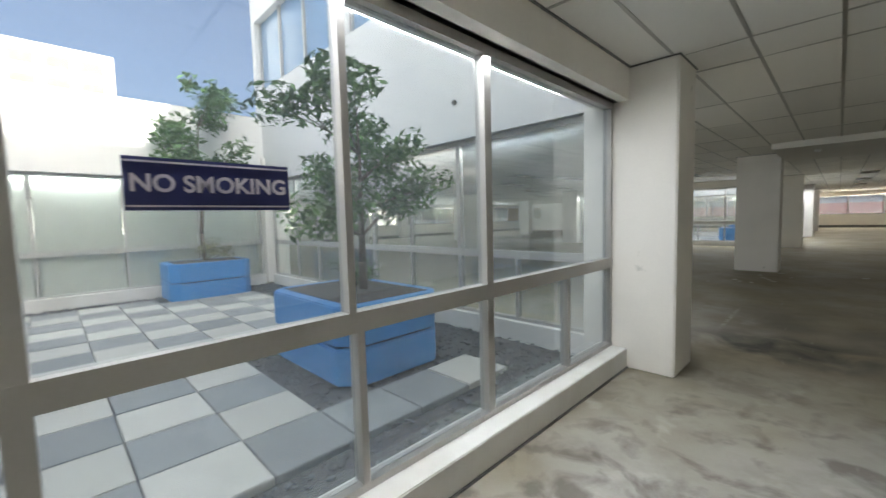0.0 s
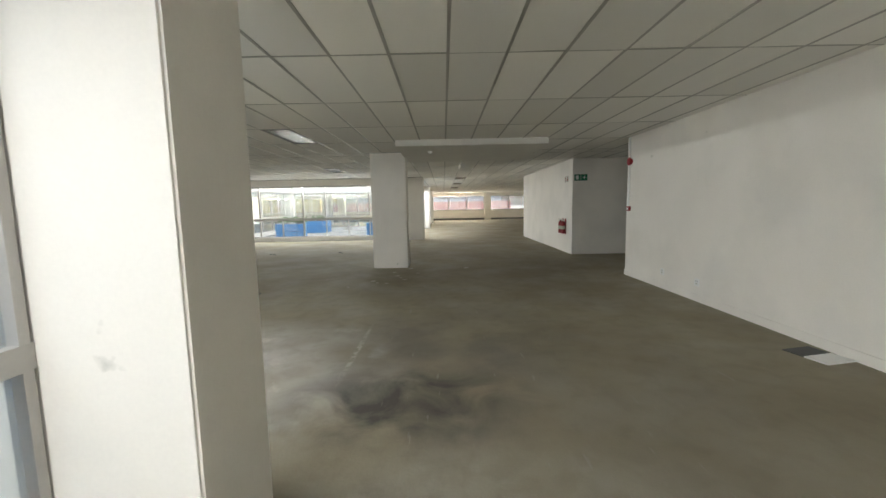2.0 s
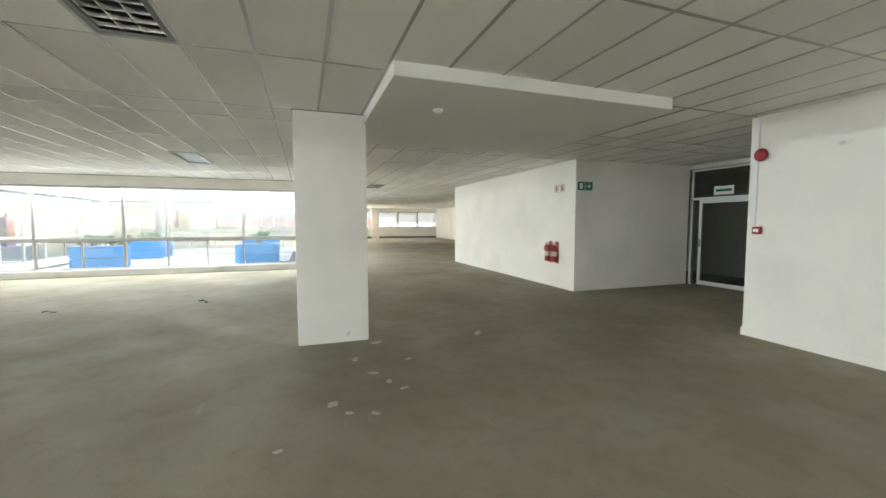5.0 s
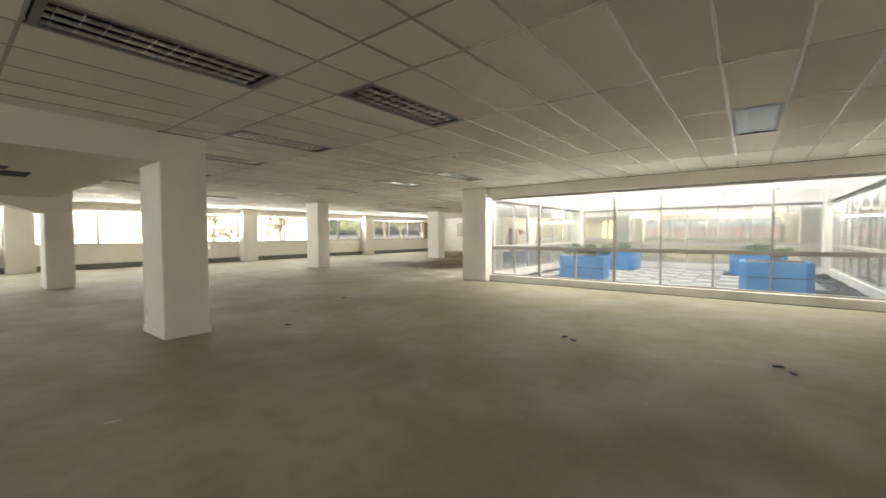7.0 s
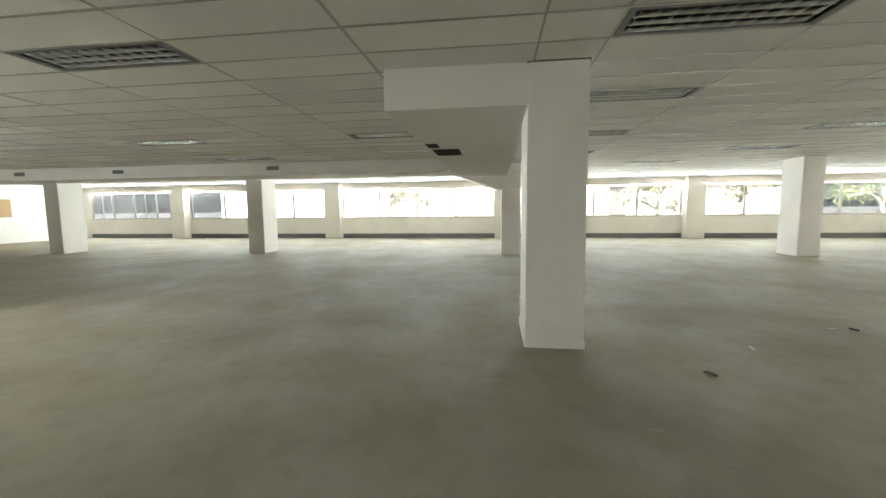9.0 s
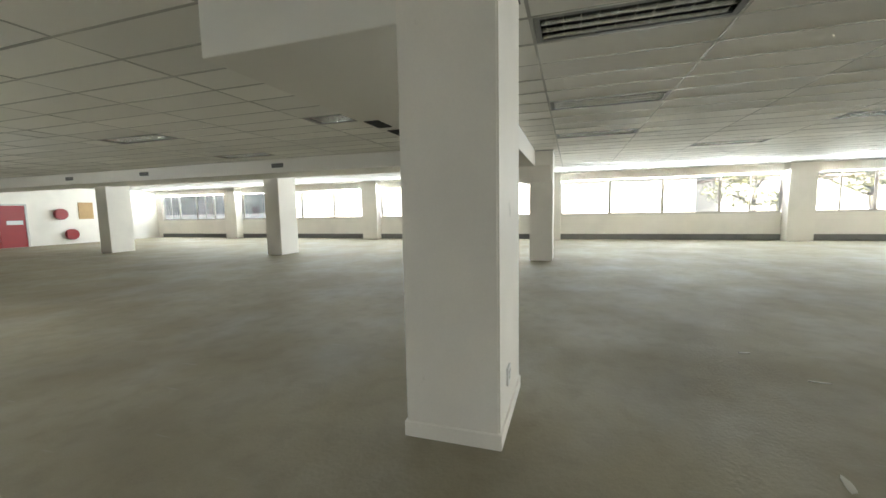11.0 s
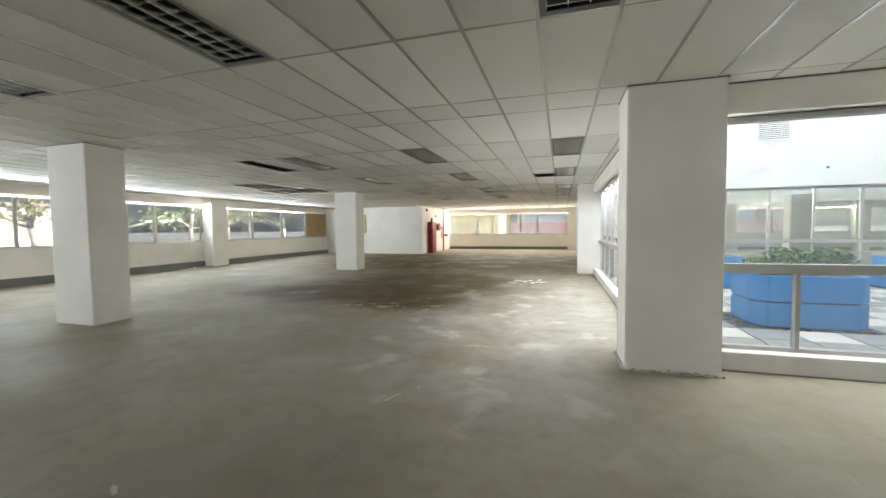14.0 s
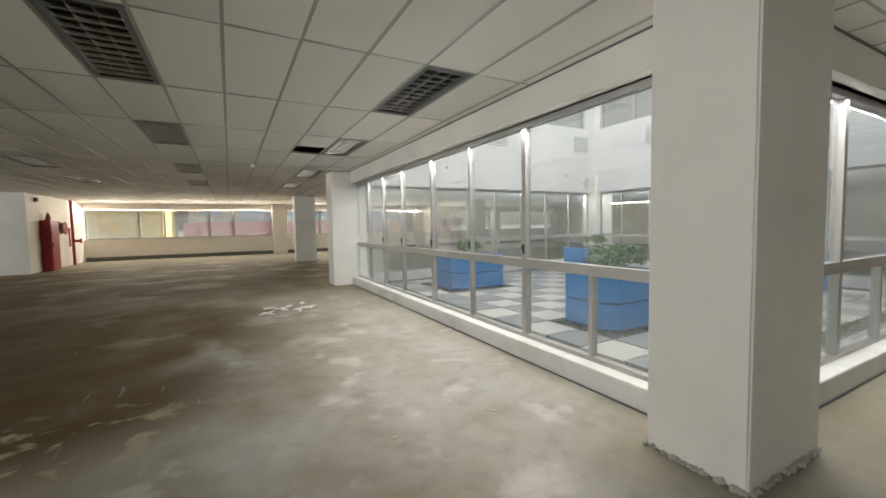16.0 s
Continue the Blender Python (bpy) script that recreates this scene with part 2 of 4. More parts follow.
LEAFDRY = material("dry_twig_leaf", (0.2, 0.2, 0.09), 0.6, island=0.5)
PALEBARK = material("street_bark", (0.28, 0.25, 0.21), 0.9, vary=0.25, scale=4, bump=0.5)
CHIP = material("plaster_flake", (0.47, 0.44, 0.37), 0.9, vary=0.2, scale=9)
PALEGLASS = material("pale_office_glass", (0.4, 0.41, 0.38), 0.15, 0.1, vary=0.25, scale=0.8)
PALESHEET = material("pale_sheet", (0.6, 0.6, 0.54), 0.8, vary=0.08, scale=1.0)
BLUEROOF = material("far_blue_grey_roof", (0.3, 0.34, 0.4), 0.6, vary=0.1, scale=0.6)
BARK = material("bark", (0.13, 0.1, 0.075), 0.9, vary=0.25, scale=8, bump=0.8)
BOARD = material("plywood", (0.42, 0.28, 0.13), 0.7, vary=0.15, scale=3, fine=0.1)
HOUSE = material("far_white_wall", (0.72, 0.71, 0.68), 0.85, vary=0.05, scale=0.4)
HOUSEROOF = material("far_roof", (0.25, 0.2, 0.17), 0.85, vary=0.15, scale=1.5)
YELLOW = material("far_yellow_wall", (0.72, 0.58, 0.17), 0.8, vary=0.1, scale=0.5)
REDFAR = material("far_red_wall", (0.46, 0.14, 0.115), 0.7, vary=0.1, scale=0.5)
ASPHALT = material("asphalt", (0.055, 0.055, 0.055), 0.9, vary=0.2, scale=0.5, bump=0.4)
FARGLASS = material("far_window", (0.42, 0.46, 0.5), 0.3, vary=0.2, scale=0.8)
BLUEGLASS = material("blue_office_glass", (0.25, 0.38, 0.55), 0.15, 0.2, vary=0.2, scale=0.6)


# ---- building helpers ----
def box(bm, x0, x1, y0, y1, z0, z1, bevel=0.0):
    vs = [bm.verts.new((x, y, z)) for z in (z0, z1) for x, y in ((x0, y0), (x1, y0), (x1, y1), (x0, y1))]
    faces = [bm.faces.new([vs[i] for i in f]) for f in
             ((3, 2, 1, 0), (4, 5, 6, 7), (0, 1, 5, 4), (1, 2, 6, 5), (2, 3, 7, 6), (3, 0, 4, 7))]
    if bevel:
        bmesh.ops.bevel(bm, geom=list({e for f in faces for e in f.edges}), offset=bevel, segments=2, affect="EDGES", clamp_overlap=True)


def boxes(*rows, bevel=0.0):
    bm = bmesh.new()
    for r in rows:
        box(bm, *r, bevel=bevel)
    return bm


def tube(bm, a, b, r0, r1=None, seg=10, caps=True):
    a, b = Vector(a), Vector(b)
    d = b - a
    rot = d.to_track_quat("Z", "Y").to_matrix().to_4x4()
    bmesh.ops.create_cone(bm, cap_ends=caps, segments=seg, radius1=r0, radius2=r0 if r1 is None else r1, depth=d.length,
                          matrix=Matrix.Translation((a + b) / 2) @ rot)


def mesh_object(name, bm, mat, smooth=False):
    me = bpy.data.meshes.new(name)
    bm.to_mesh(me)
    bm.free()
    me.materials.append(mat)
    if smooth:
        me.shade_smooth()
    return new(name, me)


def part(name, bm, mat, parent, label="", smooth=False):
    ob = mesh_object(name, bm, mat, smooth)
    ob.parent = parent
    if label:
        tagged(ob, label)
    return ob


def thing(name, label, category, m=None, group=""):
    ob = new(name)
    if m is not None:
        ob.matrix_basis = m
    return tagged(ob, label, category, group)


def structure(name, bm, mat, label, category="wall"):
    return tagged(mesh_object(name, bm, mat), label, category, kind="structure")


H = 2.95
LIGHT_PLACES = [(x, y) for y in (1.4, 6.1) for x in (-7.98, -10.1, -12.8, -15.4)] + [(x, y) for y in (11.5, 14.9, 18.5, 22.0) for x in (-10.1, -12.8, -15.4)]
LIGHT_PLACES += [(-5.3, 1.4), (-5.85, -0.9), (-2.1, 4.7), (-18.0, 4.5), (-1.1, -2.5), (-8.0, -4.0), (-12.0, -2.6), (-12.0, -7.4), (-14.8, -7.4), (2.7, 10.5), (2.7, 15.0), (2.7, 20.0)]
HOLE_PLACES = [(-10.8, 15.0), (-16.8, 11.6), (-18.9, 16.2), (-19.4, 16.2), (-20.0, 16.2), (-19.4, 15.0), (-20.0, 15.0), (-20.5, 16.2)]
W_IN, N_IN, S_IN, E_IN = -25.18, 33.5, -24.5, 13.0
AX0, AX1, AY0, AY1 = -8.95, 0.26, -17.4, -8.5     # first courtyard
BX0, BX1, BY0, BY1 = -9.0, 0.26, 9.1, 18.25       # second courtyard
COL_W, COL_D = 0.886, 0.6

# ---- floor, ceiling, roof ----
structure("floor", boxes((W_IN - 0.25, AX0 - 0.02, S_IN - 0.25, N_IN + 0.25, -0.3, 0), (AX1 + 0.02, E_IN + 0.25, S_IN - 0.25, N_IN + 0.25, -0.3, 0),
                         (AX0 - 0.02, AX1 + 0.02, S_IN - 0.25, AY0, -0.3, 0), (AX0 - 0.02, AX1 + 0.02, AY1, BY0, -0.3, 0),
                         (AX0 - 0.02, AX1 + 0.02, BY1, N_IN + 0.25, -0.3, 0)), SCREED, "bare stained grey brown screed floor", "floor")

CELL_X0, CELL = 1.37, 0.5346
STRIPS = (-17.35, -8.65, 0.05, 8.65, 17.3, 26.0)
ROWS = []
for i, s0 in enumerate((-26.0,) + STRIPS):
    s1 = STRIPS[i] if i < len(STRIPS) else 34.7
    ROWS.append((s0, s0 + 0.6))
    step = (s1 - s0 - 0.6) / 5
    ROWS += [(s0 + 0.6 + k * step, s0 + 0.6 + (k + 1) * step) for k in range(5)]


def row_of(y):
    return next(i for i, r in enumerate(ROWS) if r[0] <= y < r[1])


def cell_of(x):
    return math.floor((x - CELL_X0) / CELL)


LIGHTS = set()
for x, y in LIGHT_PLACES:
    LIGHTS.add((cell_of(x), row_of(y)))
HOLES = {(cell_of(x), row_of(y)) for x, y in HOLE_PLACES}

HALF_TILE = (cell_of(-10.8), row_of(15.0))    # only part of this tile is missing


def ceiling_mesh():
    verts, faces = [], []
    g = 0.01
    rnd = random.Random(5)

    def slab(x0, x1, y0, y1, z, t=0.012, tilt=0.0):
        k = len(verts)
        a, b = rnd.uniform(-tilt, tilt), rnd.uniform(-tilt, tilt)
        zs = (z + a, z + b, z - a, z - b)
        verts.extend([(x0, y0, zs[0]), (x1, y0, zs[1]), (x1, y1, zs[2]), (x0, y1, zs[3]),
                      (x0, y0, z + t), (x1, y0, z + t), (x1, y1, z + t), (x0, y1, z + t)])
        faces.extend([(k, k + 3, k + 2, k + 1), (k, k + 1, k + 5, k + 4), (k + 1, k + 2, k + 6, k + 5),
                      (k + 2, k + 3, k + 7, k + 6), (k + 3, k, k + 4, k + 7)])

    for c in range(cell_of(W_IN), cell_of(E_IN) + 1):
        x0, x1 = CELL_X0 + c * CELL + g, CELL_X0 + (c + 1) * CELL - g
        cx0, cx1 = max(x0, W_IN), min(x1, E_IN)
        for r, (y0, y1) in enumerate(ROWS):
            x0, x1 = cx0, cx1
            y0, y1 = max(y0 + g, S_IN), min(y1 - g, N_IN)
            if (c, r) == HALF_TILE:
                slab(x0, x1, y0, 14.98, H)
            if y1 - y0 < 0.05 or x1 - x0 < 0.05 or (c, r) in LIGHTS or (c, r) in HOLES:
                continue
            inside = False
            for ax, bx, ay, by in ((AX0, AX1, AY0, AY1), (BX0, BX1, BY0, BY1)):
                ax, bx, ay, by = ax - 0.19, bx + 0.19, ay - 0.19, by + 0.19
                if x1 <= ax or x0 >= bx or y1 <= ay or y0 >= by:
                    continue
                # trim the tile back to the beam face that it meets
                cuts = [(ax - x0, "x1", ax), (x1 - bx, "x0", bx), (ay - y0, "y1", ay), (y1 - by, "y0", by)]
                keep, side, at = max(cuts)
                if keep < 0.03:
                    inside = True
                elif side == "x1":
                    x1 = at
                elif side == "x0":
                    x0 = at
                elif side == "y1":
                    y1 = at
                else:
                    y0 = at
            if inside:
                continue
            slab(x0, x1, y0, y1, H, tilt=0.005)
    me = bpy.data.meshes.new("ceiling")
    me.from_pydata(verts, [], faces)
    me.materials.append(TILE)
    return me


tagged(new("ceiling", ceiling_mesh()), "suspended ceiling of long white mineral tiles, a few missing", "ceiling", kind="structure")


def ring(z0, z1, out=0.0):
    """Slabs over the whole plan but the two courtyards."""
    return boxes((W_IN - 0.3 - out, AX0 - 0.1, S_IN - 0.3, N_IN + 0.3 + out, z0, z1), (AX1 + 0.1, E_IN + 0.3, S_IN - 0.3, N_IN + 0.3 + out, z0, z1),
                 (AX0 - 0.1, AX1 + 0.1, S_IN - 0.3, AY0 - 0.1, z0, z1), (AX0 - 0.1, AX1 + 0.1, AY1 + 0.1, BY0 - 0.1, z0, z1),
                 (AX0 - 0.1, AX1 + 0.1, BY1 + 0.1, N_IN + 0.3 + out, z0, z1))


bars = bmesh.new()
c_lo, c_hi = cell_of(W_IN), cell_of(E_IN) + 1


def grid_bar(x0, x1, y0, y1):
    box(bars, x0, x1, y0, y1, H - 0.004, H + 0.02)


for c in range(c_lo, c_hi + 1):
    x = CELL_X0 + c * CELL
    if not W_IN < x < E_IN:
        continue
    spans = [(S_IN, N_IN)]
    if AX0 - 0.1 < x < AX1 + 0.1:
        spans = [(S_IN, AY0 - 0.1), (AY1 + 0.1, BY0 - 0.1), (BY1 + 0.1, N_IN)]
    for a, b in spans:
        grid_bar(x - 0.014, x + 0.014, a, b)
for y0, y1 in ROWS:
    if not S_IN < y0 < N_IN:
        continue
    spans = [(W_IN, E_IN)]
    if AY0 - 0.1 < y0 < AY1 + 0.1 or BY0 - 0.1 < y0 < BY1 + 0.1:
        spans = [(W_IN, AX0 - 0.1), (AX1 + 0.1, E_IN)]
    for a, b in spans:
        box(bars, a, b, y0 - 0.014, y0 + 0.014, H - 0.002, H + 0.019)
structure("ceiling_grid", bars, TBAR, "grey metal grid between the ceiling tiles", "ceiling grid")
structure("roof_slab", ring(3.3, 3.6), OUTER, "concrete slab above the suspended ceiling", "roof")

# ---- outer walls with window strips ----
SILL_Z, HEAD_Z = 1.1, 2.615


def window_sash(name, along, fixed, a, b, mullions, depth=0.07, z0=SILL_Z, z1=HEAD_Z, extra=(), board=()):
    """A strip of aluminium windows; along: 'x' or 'y', fixed: the plane."""
    ob = tagged(new(name), "grey aluminium strip window with clear panes", "window", kind="structure")

    def put(nm, u0, u1, w0, w1, d0, d1, mat):
        if along == "y":
            part(nm, boxes((fixed + d0, fixed + d1, u0, u1, w0, w1)), mat, ob)
        else:
            part(nm, boxes((u0, u1, fixed + d0, fixed + d1, w0, w1)), mat, ob)

    put("window_frame", a, b, z0, z0 + 0.05, 0, depth, FRAME)
    put("window_frame", a, b, z1 - 0.05, z1, 0, depth, FRAME)
    xs = [a + 0.025] + list(mullions) + [b - 0.025]
    for x in xs:
        put("mullion", x - 0.045, x + 0.045, z0 + 0.05, z1 - 0.05, 0.002, depth - 0.002, FRAME)
    for x in extra:
        put("mullion", x - 0.018, x + 0.018, z0 + 0.05, z1 - 0.05, 0.012, depth - 0.012, FRAME)
    for i in range(len(xs) - 1):
        put("pane" if i not in board else "board", xs[i] + 0.045, xs[i + 1] - 0.045, z0 + 0.05, z1 - 0.05, 0.03, 0.036,
            HAZY if i not in board else BOARD)
    return ob


W_COLS = (-18.0, -8.9, 0.1, 9.15, 18.15)
wx0, wx1 = W_IN - 0.25, W_IN
structure("wall_west", boxes((wx0, wx1, S_IN - 0.25, N_IN + 0.25, -0.3, SILL_Z), (wx0, wx1, S_IN - 0.25, N_IN + 0.25, HEAD_Z, 4.27),
                             (wx0, wx1, 27.3, N_IN + 0.25, SILL_Z, HEAD_Z), (wx0, wx1, S_IN - 0.25, S_IN + 0.4, SILL_Z, HEAD_Z)),
          PLASTER, "white plastered outer wall under and over the windows")
edges = [S_IN + 0.4] + [c for c in W_COLS] + [27.3]
for i in range(len(edges) - 1):
    a = edges[i] + (0.4 if i else 0)
    b = edges[i + 1] - (0.4 if i + 2 < len(edges) else 0)
    n = 4
    ms = [a + (b - a) * k / n for k in range(1, n)]
    ex = [a + (b - a) * (k + 0.5) / n for k in ((3,) if i % 2 else (0, 2))]
    window_sash("window_%d" % (i + 1), "y", wx0 + 0.08, a, b, ms, extra=ex, board=(3,) if i == len(edges) - 2 else ())
    structure("trim", boxes((W_IN, W_IN + 0.05, a, b, 0.0, 0.24), bevel=0.006), SKIRT, "dark grey cable trunking along the foot of the wall", "trunking")
    structure("trim", boxes((wx0 - 0.1, W_IN + 0.03, a, b, SILL_Z - 0.04, SILL_Z + 0.003)), SILL, "painted window sill", "window sill")


def column(name, x0, y0, w=COL_W, d=COL_D, top=H + 0.3, skirting=False, label="square white plastered column on the bare floor", rough=False):
    ob = tagged(new(name), label, "column", "columns of the office floor")
    bm = bmesh.new()
    box(bm, 0, w, 0, d, 0, top, bevel=0.012)
    part("shaft", bm, PLASTER, ob)
    if top > H:
        # a thin dark collar stands in for the shadow line under the ceiling
        part("shadow_gap", boxes((-0.01, w + 0.01, -0.01, d + 0.01, H - 0.014, H + 0.001)), SKIRT, ob, "dark strip painting the shadow line where the column meets the ceiling")
    if skirting:
        part("skirting", boxes((-0.012, w + 0.012, -0.012, d + 0.012, 0.0, 0.1), bevel=0.004), PLASTER, ob)
    if rough:
        rnd = random.Random(3)
        bm = bmesh.new()
        for k in range(130):
            side = rnd.choice("swe")
            u = rnd.random()
            x, y = (u * w, -0.01) if side == "s" else ((-0.01, u * d) if side == "w" else (w + 0.01, u * d))
            s = rnd.uniform(0.008, 0.024) if k % 6 else rnd.uniform(0.02, 0.034)
            q = bmesh.ops.create_icosphere(bm, subdivisions=1, radius=s, matrix=pose(x, y, rnd.uniform(-0.005, 0.02), 0, 0, rnd.uniform(0, 360)))
            for v in q["verts"]:
                v.co += Vector([rnd.uniform(-0.3, 0.3) * s for _ in range(3)])
        tagged(part("broken_plaster", bm, RUBBLE, ob), "crumbling plaster round the foot", kind="stuff")
    ob.location = (x0, y0, 0)
    return ob


for c in W_COLS:
    column("facade_column", W_IN, c - 0.42, 0.5, 0.84, label="white plastered column standing in the window wall")

nx0, nx1 = -18.45, E_IN
structure("wall_north", boxes((W_IN, E_IN, N_IN, N_IN + 0.25, -0.3, SILL_Z), (W_IN, E_IN, N_IN, N_IN + 0.25, HEAD_Z, 4.27), (W_IN, nx0, N_IN, N_IN + 0.25, SILL_Z, HEAD_Z)),
          PLASTER, "white plastered wall under and over the far windows")
N_BAYS = ((-18.4, -9.75, (-16.2, -15.1, -13.0, -11.8)), (-8.95, -0.4, (-6.9, -4.7, -2.5)), (0.4, 6.3, (2.4, 4.4)), (7.0, 12.9, (9.0, 11.0)))
for i, (a, b, ms) in enumerate(N_BAYS):
    window_sash("window_%d" % (i + 10), "x", N_IN + 0.1, a, b, ms)
    structure("trim", boxes((a, b, N_IN - 0.05, N_IN, 0, 0.2), bevel=0.006), SKIRT, "dark grey cable trunking along the foot of the wall", "trunking")
    structure("trim", boxes((a, b, N_IN - 0.03, N_IN + 0.35, SILL_Z - 0.04, SILL_Z + 0.003)), SILL, "painted window sill", "window sill")
for a, b in ((-9.75, -8.95), (-0.4, 0.4), (6.3, 7.0)):
    column("facade_column", a, N_IN - 0.3, b - a, 0.55, label="white plastered column standing in the window wall")
structure("wall_south", boxes((W_IN - 0.25, E_IN + 0.25, S_IN - 0.25, S_IN, -0.3, 4.27)), PLASTER, "plain white end wall")
structure("wall_east", boxes((E_IN, E_IN + 0.25, S_IN, N_IN + 0.25, -0.3, 4.27)), PLASTER, "plain white side wall")
structure("wall_corner_room", boxes((W_IN, -18.45, 27.3, 27.5, 0, 3.3), (-18.65, -18.45, 27.5, N_IN, 0, 3.3)), PLASTER, "white partition walls of the corner room")

# stair core, side wall and lobby with glass doors
for i, row in enumerate(((5.82, 9.24, 2.135, 2.335, 0, 3.3), (5.82, 6.02, 2.335, 9.6, 0, 3.3), (6.02, E_IN, 9.4, 9.6, 0, 3.3))):
    structure("wall_core_%d" % (i + 1), boxes(row), PLASTER, "white plastered wall of the stair core")
structure("wall_side", boxes((5.83, 6.05, S_IN, -1.5, 0, 3.3), (6.05, E_IN, -1.72, -1.5, 0, 3.3)), PLASTER, "long plain white wall")
structure("baseboard", boxes((5.815, 5.83, S_IN, -1.485, 0, 0.11), bevel=0.003), PLASTER, "white painted skirting board", "skirting board")
structure("wall_lobby", boxes((9.24, 9.44, -1.5, 2.135, 2.86, 3.3), (9.24, 9.44, 0.05, 0.55, 0, 2.86)), PLASTER, "white wall round the lobby doors")


def glass_door(y0, y1, name):
    d = tagged(new(name), "closed glass door in a white metal frame with a glazed light above", "door", kind="structure")
    x = 9.3
    part("door_frame", boxes((x, x + 0.08, y0, y0 + 0.05, 0, 2.84), (x, x + 0.08, y1 - 0.05, y1, 0, 2.84), (x, x + 0.08, y0 + 0.05, y1 - 0.05, 2.1, 2.16), (x, x + 0.08, y0 + 0.05, y1 - 0.05, 2.8, 2.84)), WHITE, d)
    leaf = part("leaf_frame", boxes((x + 0.01, x + 0.05, y0 + 0.06, y0 + 0.13, 0.02, 2.09), (x + 0.01, x + 0.05, y1 - 0.3, y1 - 0.23, 0.02, 2.09),
                             (x + 0.01, x + 0.05, y0 + 0.13, y1 - 0.3, 0.02, 0.12), (x + 0.01, x + 0.05, y0 + 0.13, y1 - 0.3, 2.02, 2.09)), WHITE, d)
    part("pane", boxes((x + 0.025, x + 0.032, y0 + 0.13, y1 - 0.3, 0.12, 2.02)), DIM, leaf)
    part("side_pane", boxes((x + 0.025, x + 0.032, y1 - 0.22, y1 - 0.05, 0.02, 2.1)), DIM, d)
    part("top_pane", boxes((x + 0.025, x + 0.032, y0 + 0.05, y1 - 0.05, 2.16, 2.8)), DIM, d)
    bm = boxes((x - 0.01, x + 0.01, y1 - 0.29, y1 - 0.24, 0.95, 1.15), (x - 0.06, x - 0.045, y1 - 0.42, y1 - 0.25, 1.03, 1.05), bevel=0.004)
    tube(bm, (x - 0.05, y1 - 0.265, 1.04), (x, y1 - 0.265, 1.04), 0.009)
    part("door_handle", bm, STEEL, leaf, "steel lever handle on a plate")


glass_door(0.55, 2.13, "door_1")
glass_door(-1.48, 0.05, "door_2")
structure("wall_lobby_back", boxes((11.6, 11.8, -1.5, 9.4, 0, 3.3)), PLASTER, "white wall behind the lobby doors")

# dropped soffits
structure("soffit_east", boxes((0.86, 4.04, -1.81, 1.2, 2.825, 3.05), bevel=0.004), SOFFIT, "smooth dropped ceiling panel with pale edges", "dropped ceiling")
structure("soffit_beam", boxes((-17.4, -8.72, -1.5, 0.05, 2.53, 3.1), (-17.4, -15.9, S_IN, -1.5, 2.575, 3.1), bevel=0.004), SOFFIT,
          "boxed white duct casing hanging below the ceiling", "duct casing")
# no holes are cut: black plates paint the dark of the openings
structure("soffit_hatch", boxes((-12.25, -11.5, -1.42, -0.95, 2.522, 2.53), (-11.3, -10.9, -1.44, -1.25, 2.522, 2.53)), BLACK, "flat black plates under the duct casing that paint the shade of openings", "opening")

flare = bmesh.new()
top, low = ((-18.2, -1.45), (-17.2, -1.45), (-17.2, 0.46), (-18.2, 0.46)), ((-18.2, -0.25), (-17.4, -0.25), (-17.4, 0.46), (-18.2, 0.46))
vt, vl = [flare.verts.new((*p, 2.54)) for p in top], [flare.verts.new((*p, 2.12)) for p in low]
flare.faces.new(vt), flare.faces.new(vl[::-1])
for i in range(4):
    flare.faces.new((vl[i], vl[(i + 1) % 4], vt[(i + 1) % 4], vt[i]))
structure("trim", flare, PLASTER, "flared white casing where the duct meets the column", "duct casing")

# ---- columns ----
column("column", 0.0, -8.738, d=0.57)
column("column", 0.0, 0.0)
column("column", -9.583, 0.0, skirting=True)
column("column", -9.58, 8.655, rough=True)
column("column", 0.0, 8.655)
column("column", -18.36, 8.63)
column("column", -18.45, 17.45)
column("column", -9.69, 17.87)
column("column", 0.0, 17.87)
column("column", -18.33, -0.1)
column("column", -18.4, -9.0)
column("column", -17.9, -16.6)
column("column", -9.58, -8.738)
column("column", -9.58, -17.9)
column("column", 0.0, -17.9)
column("column", -9.4, 26.4)
column("column", 0.0, 26.4)


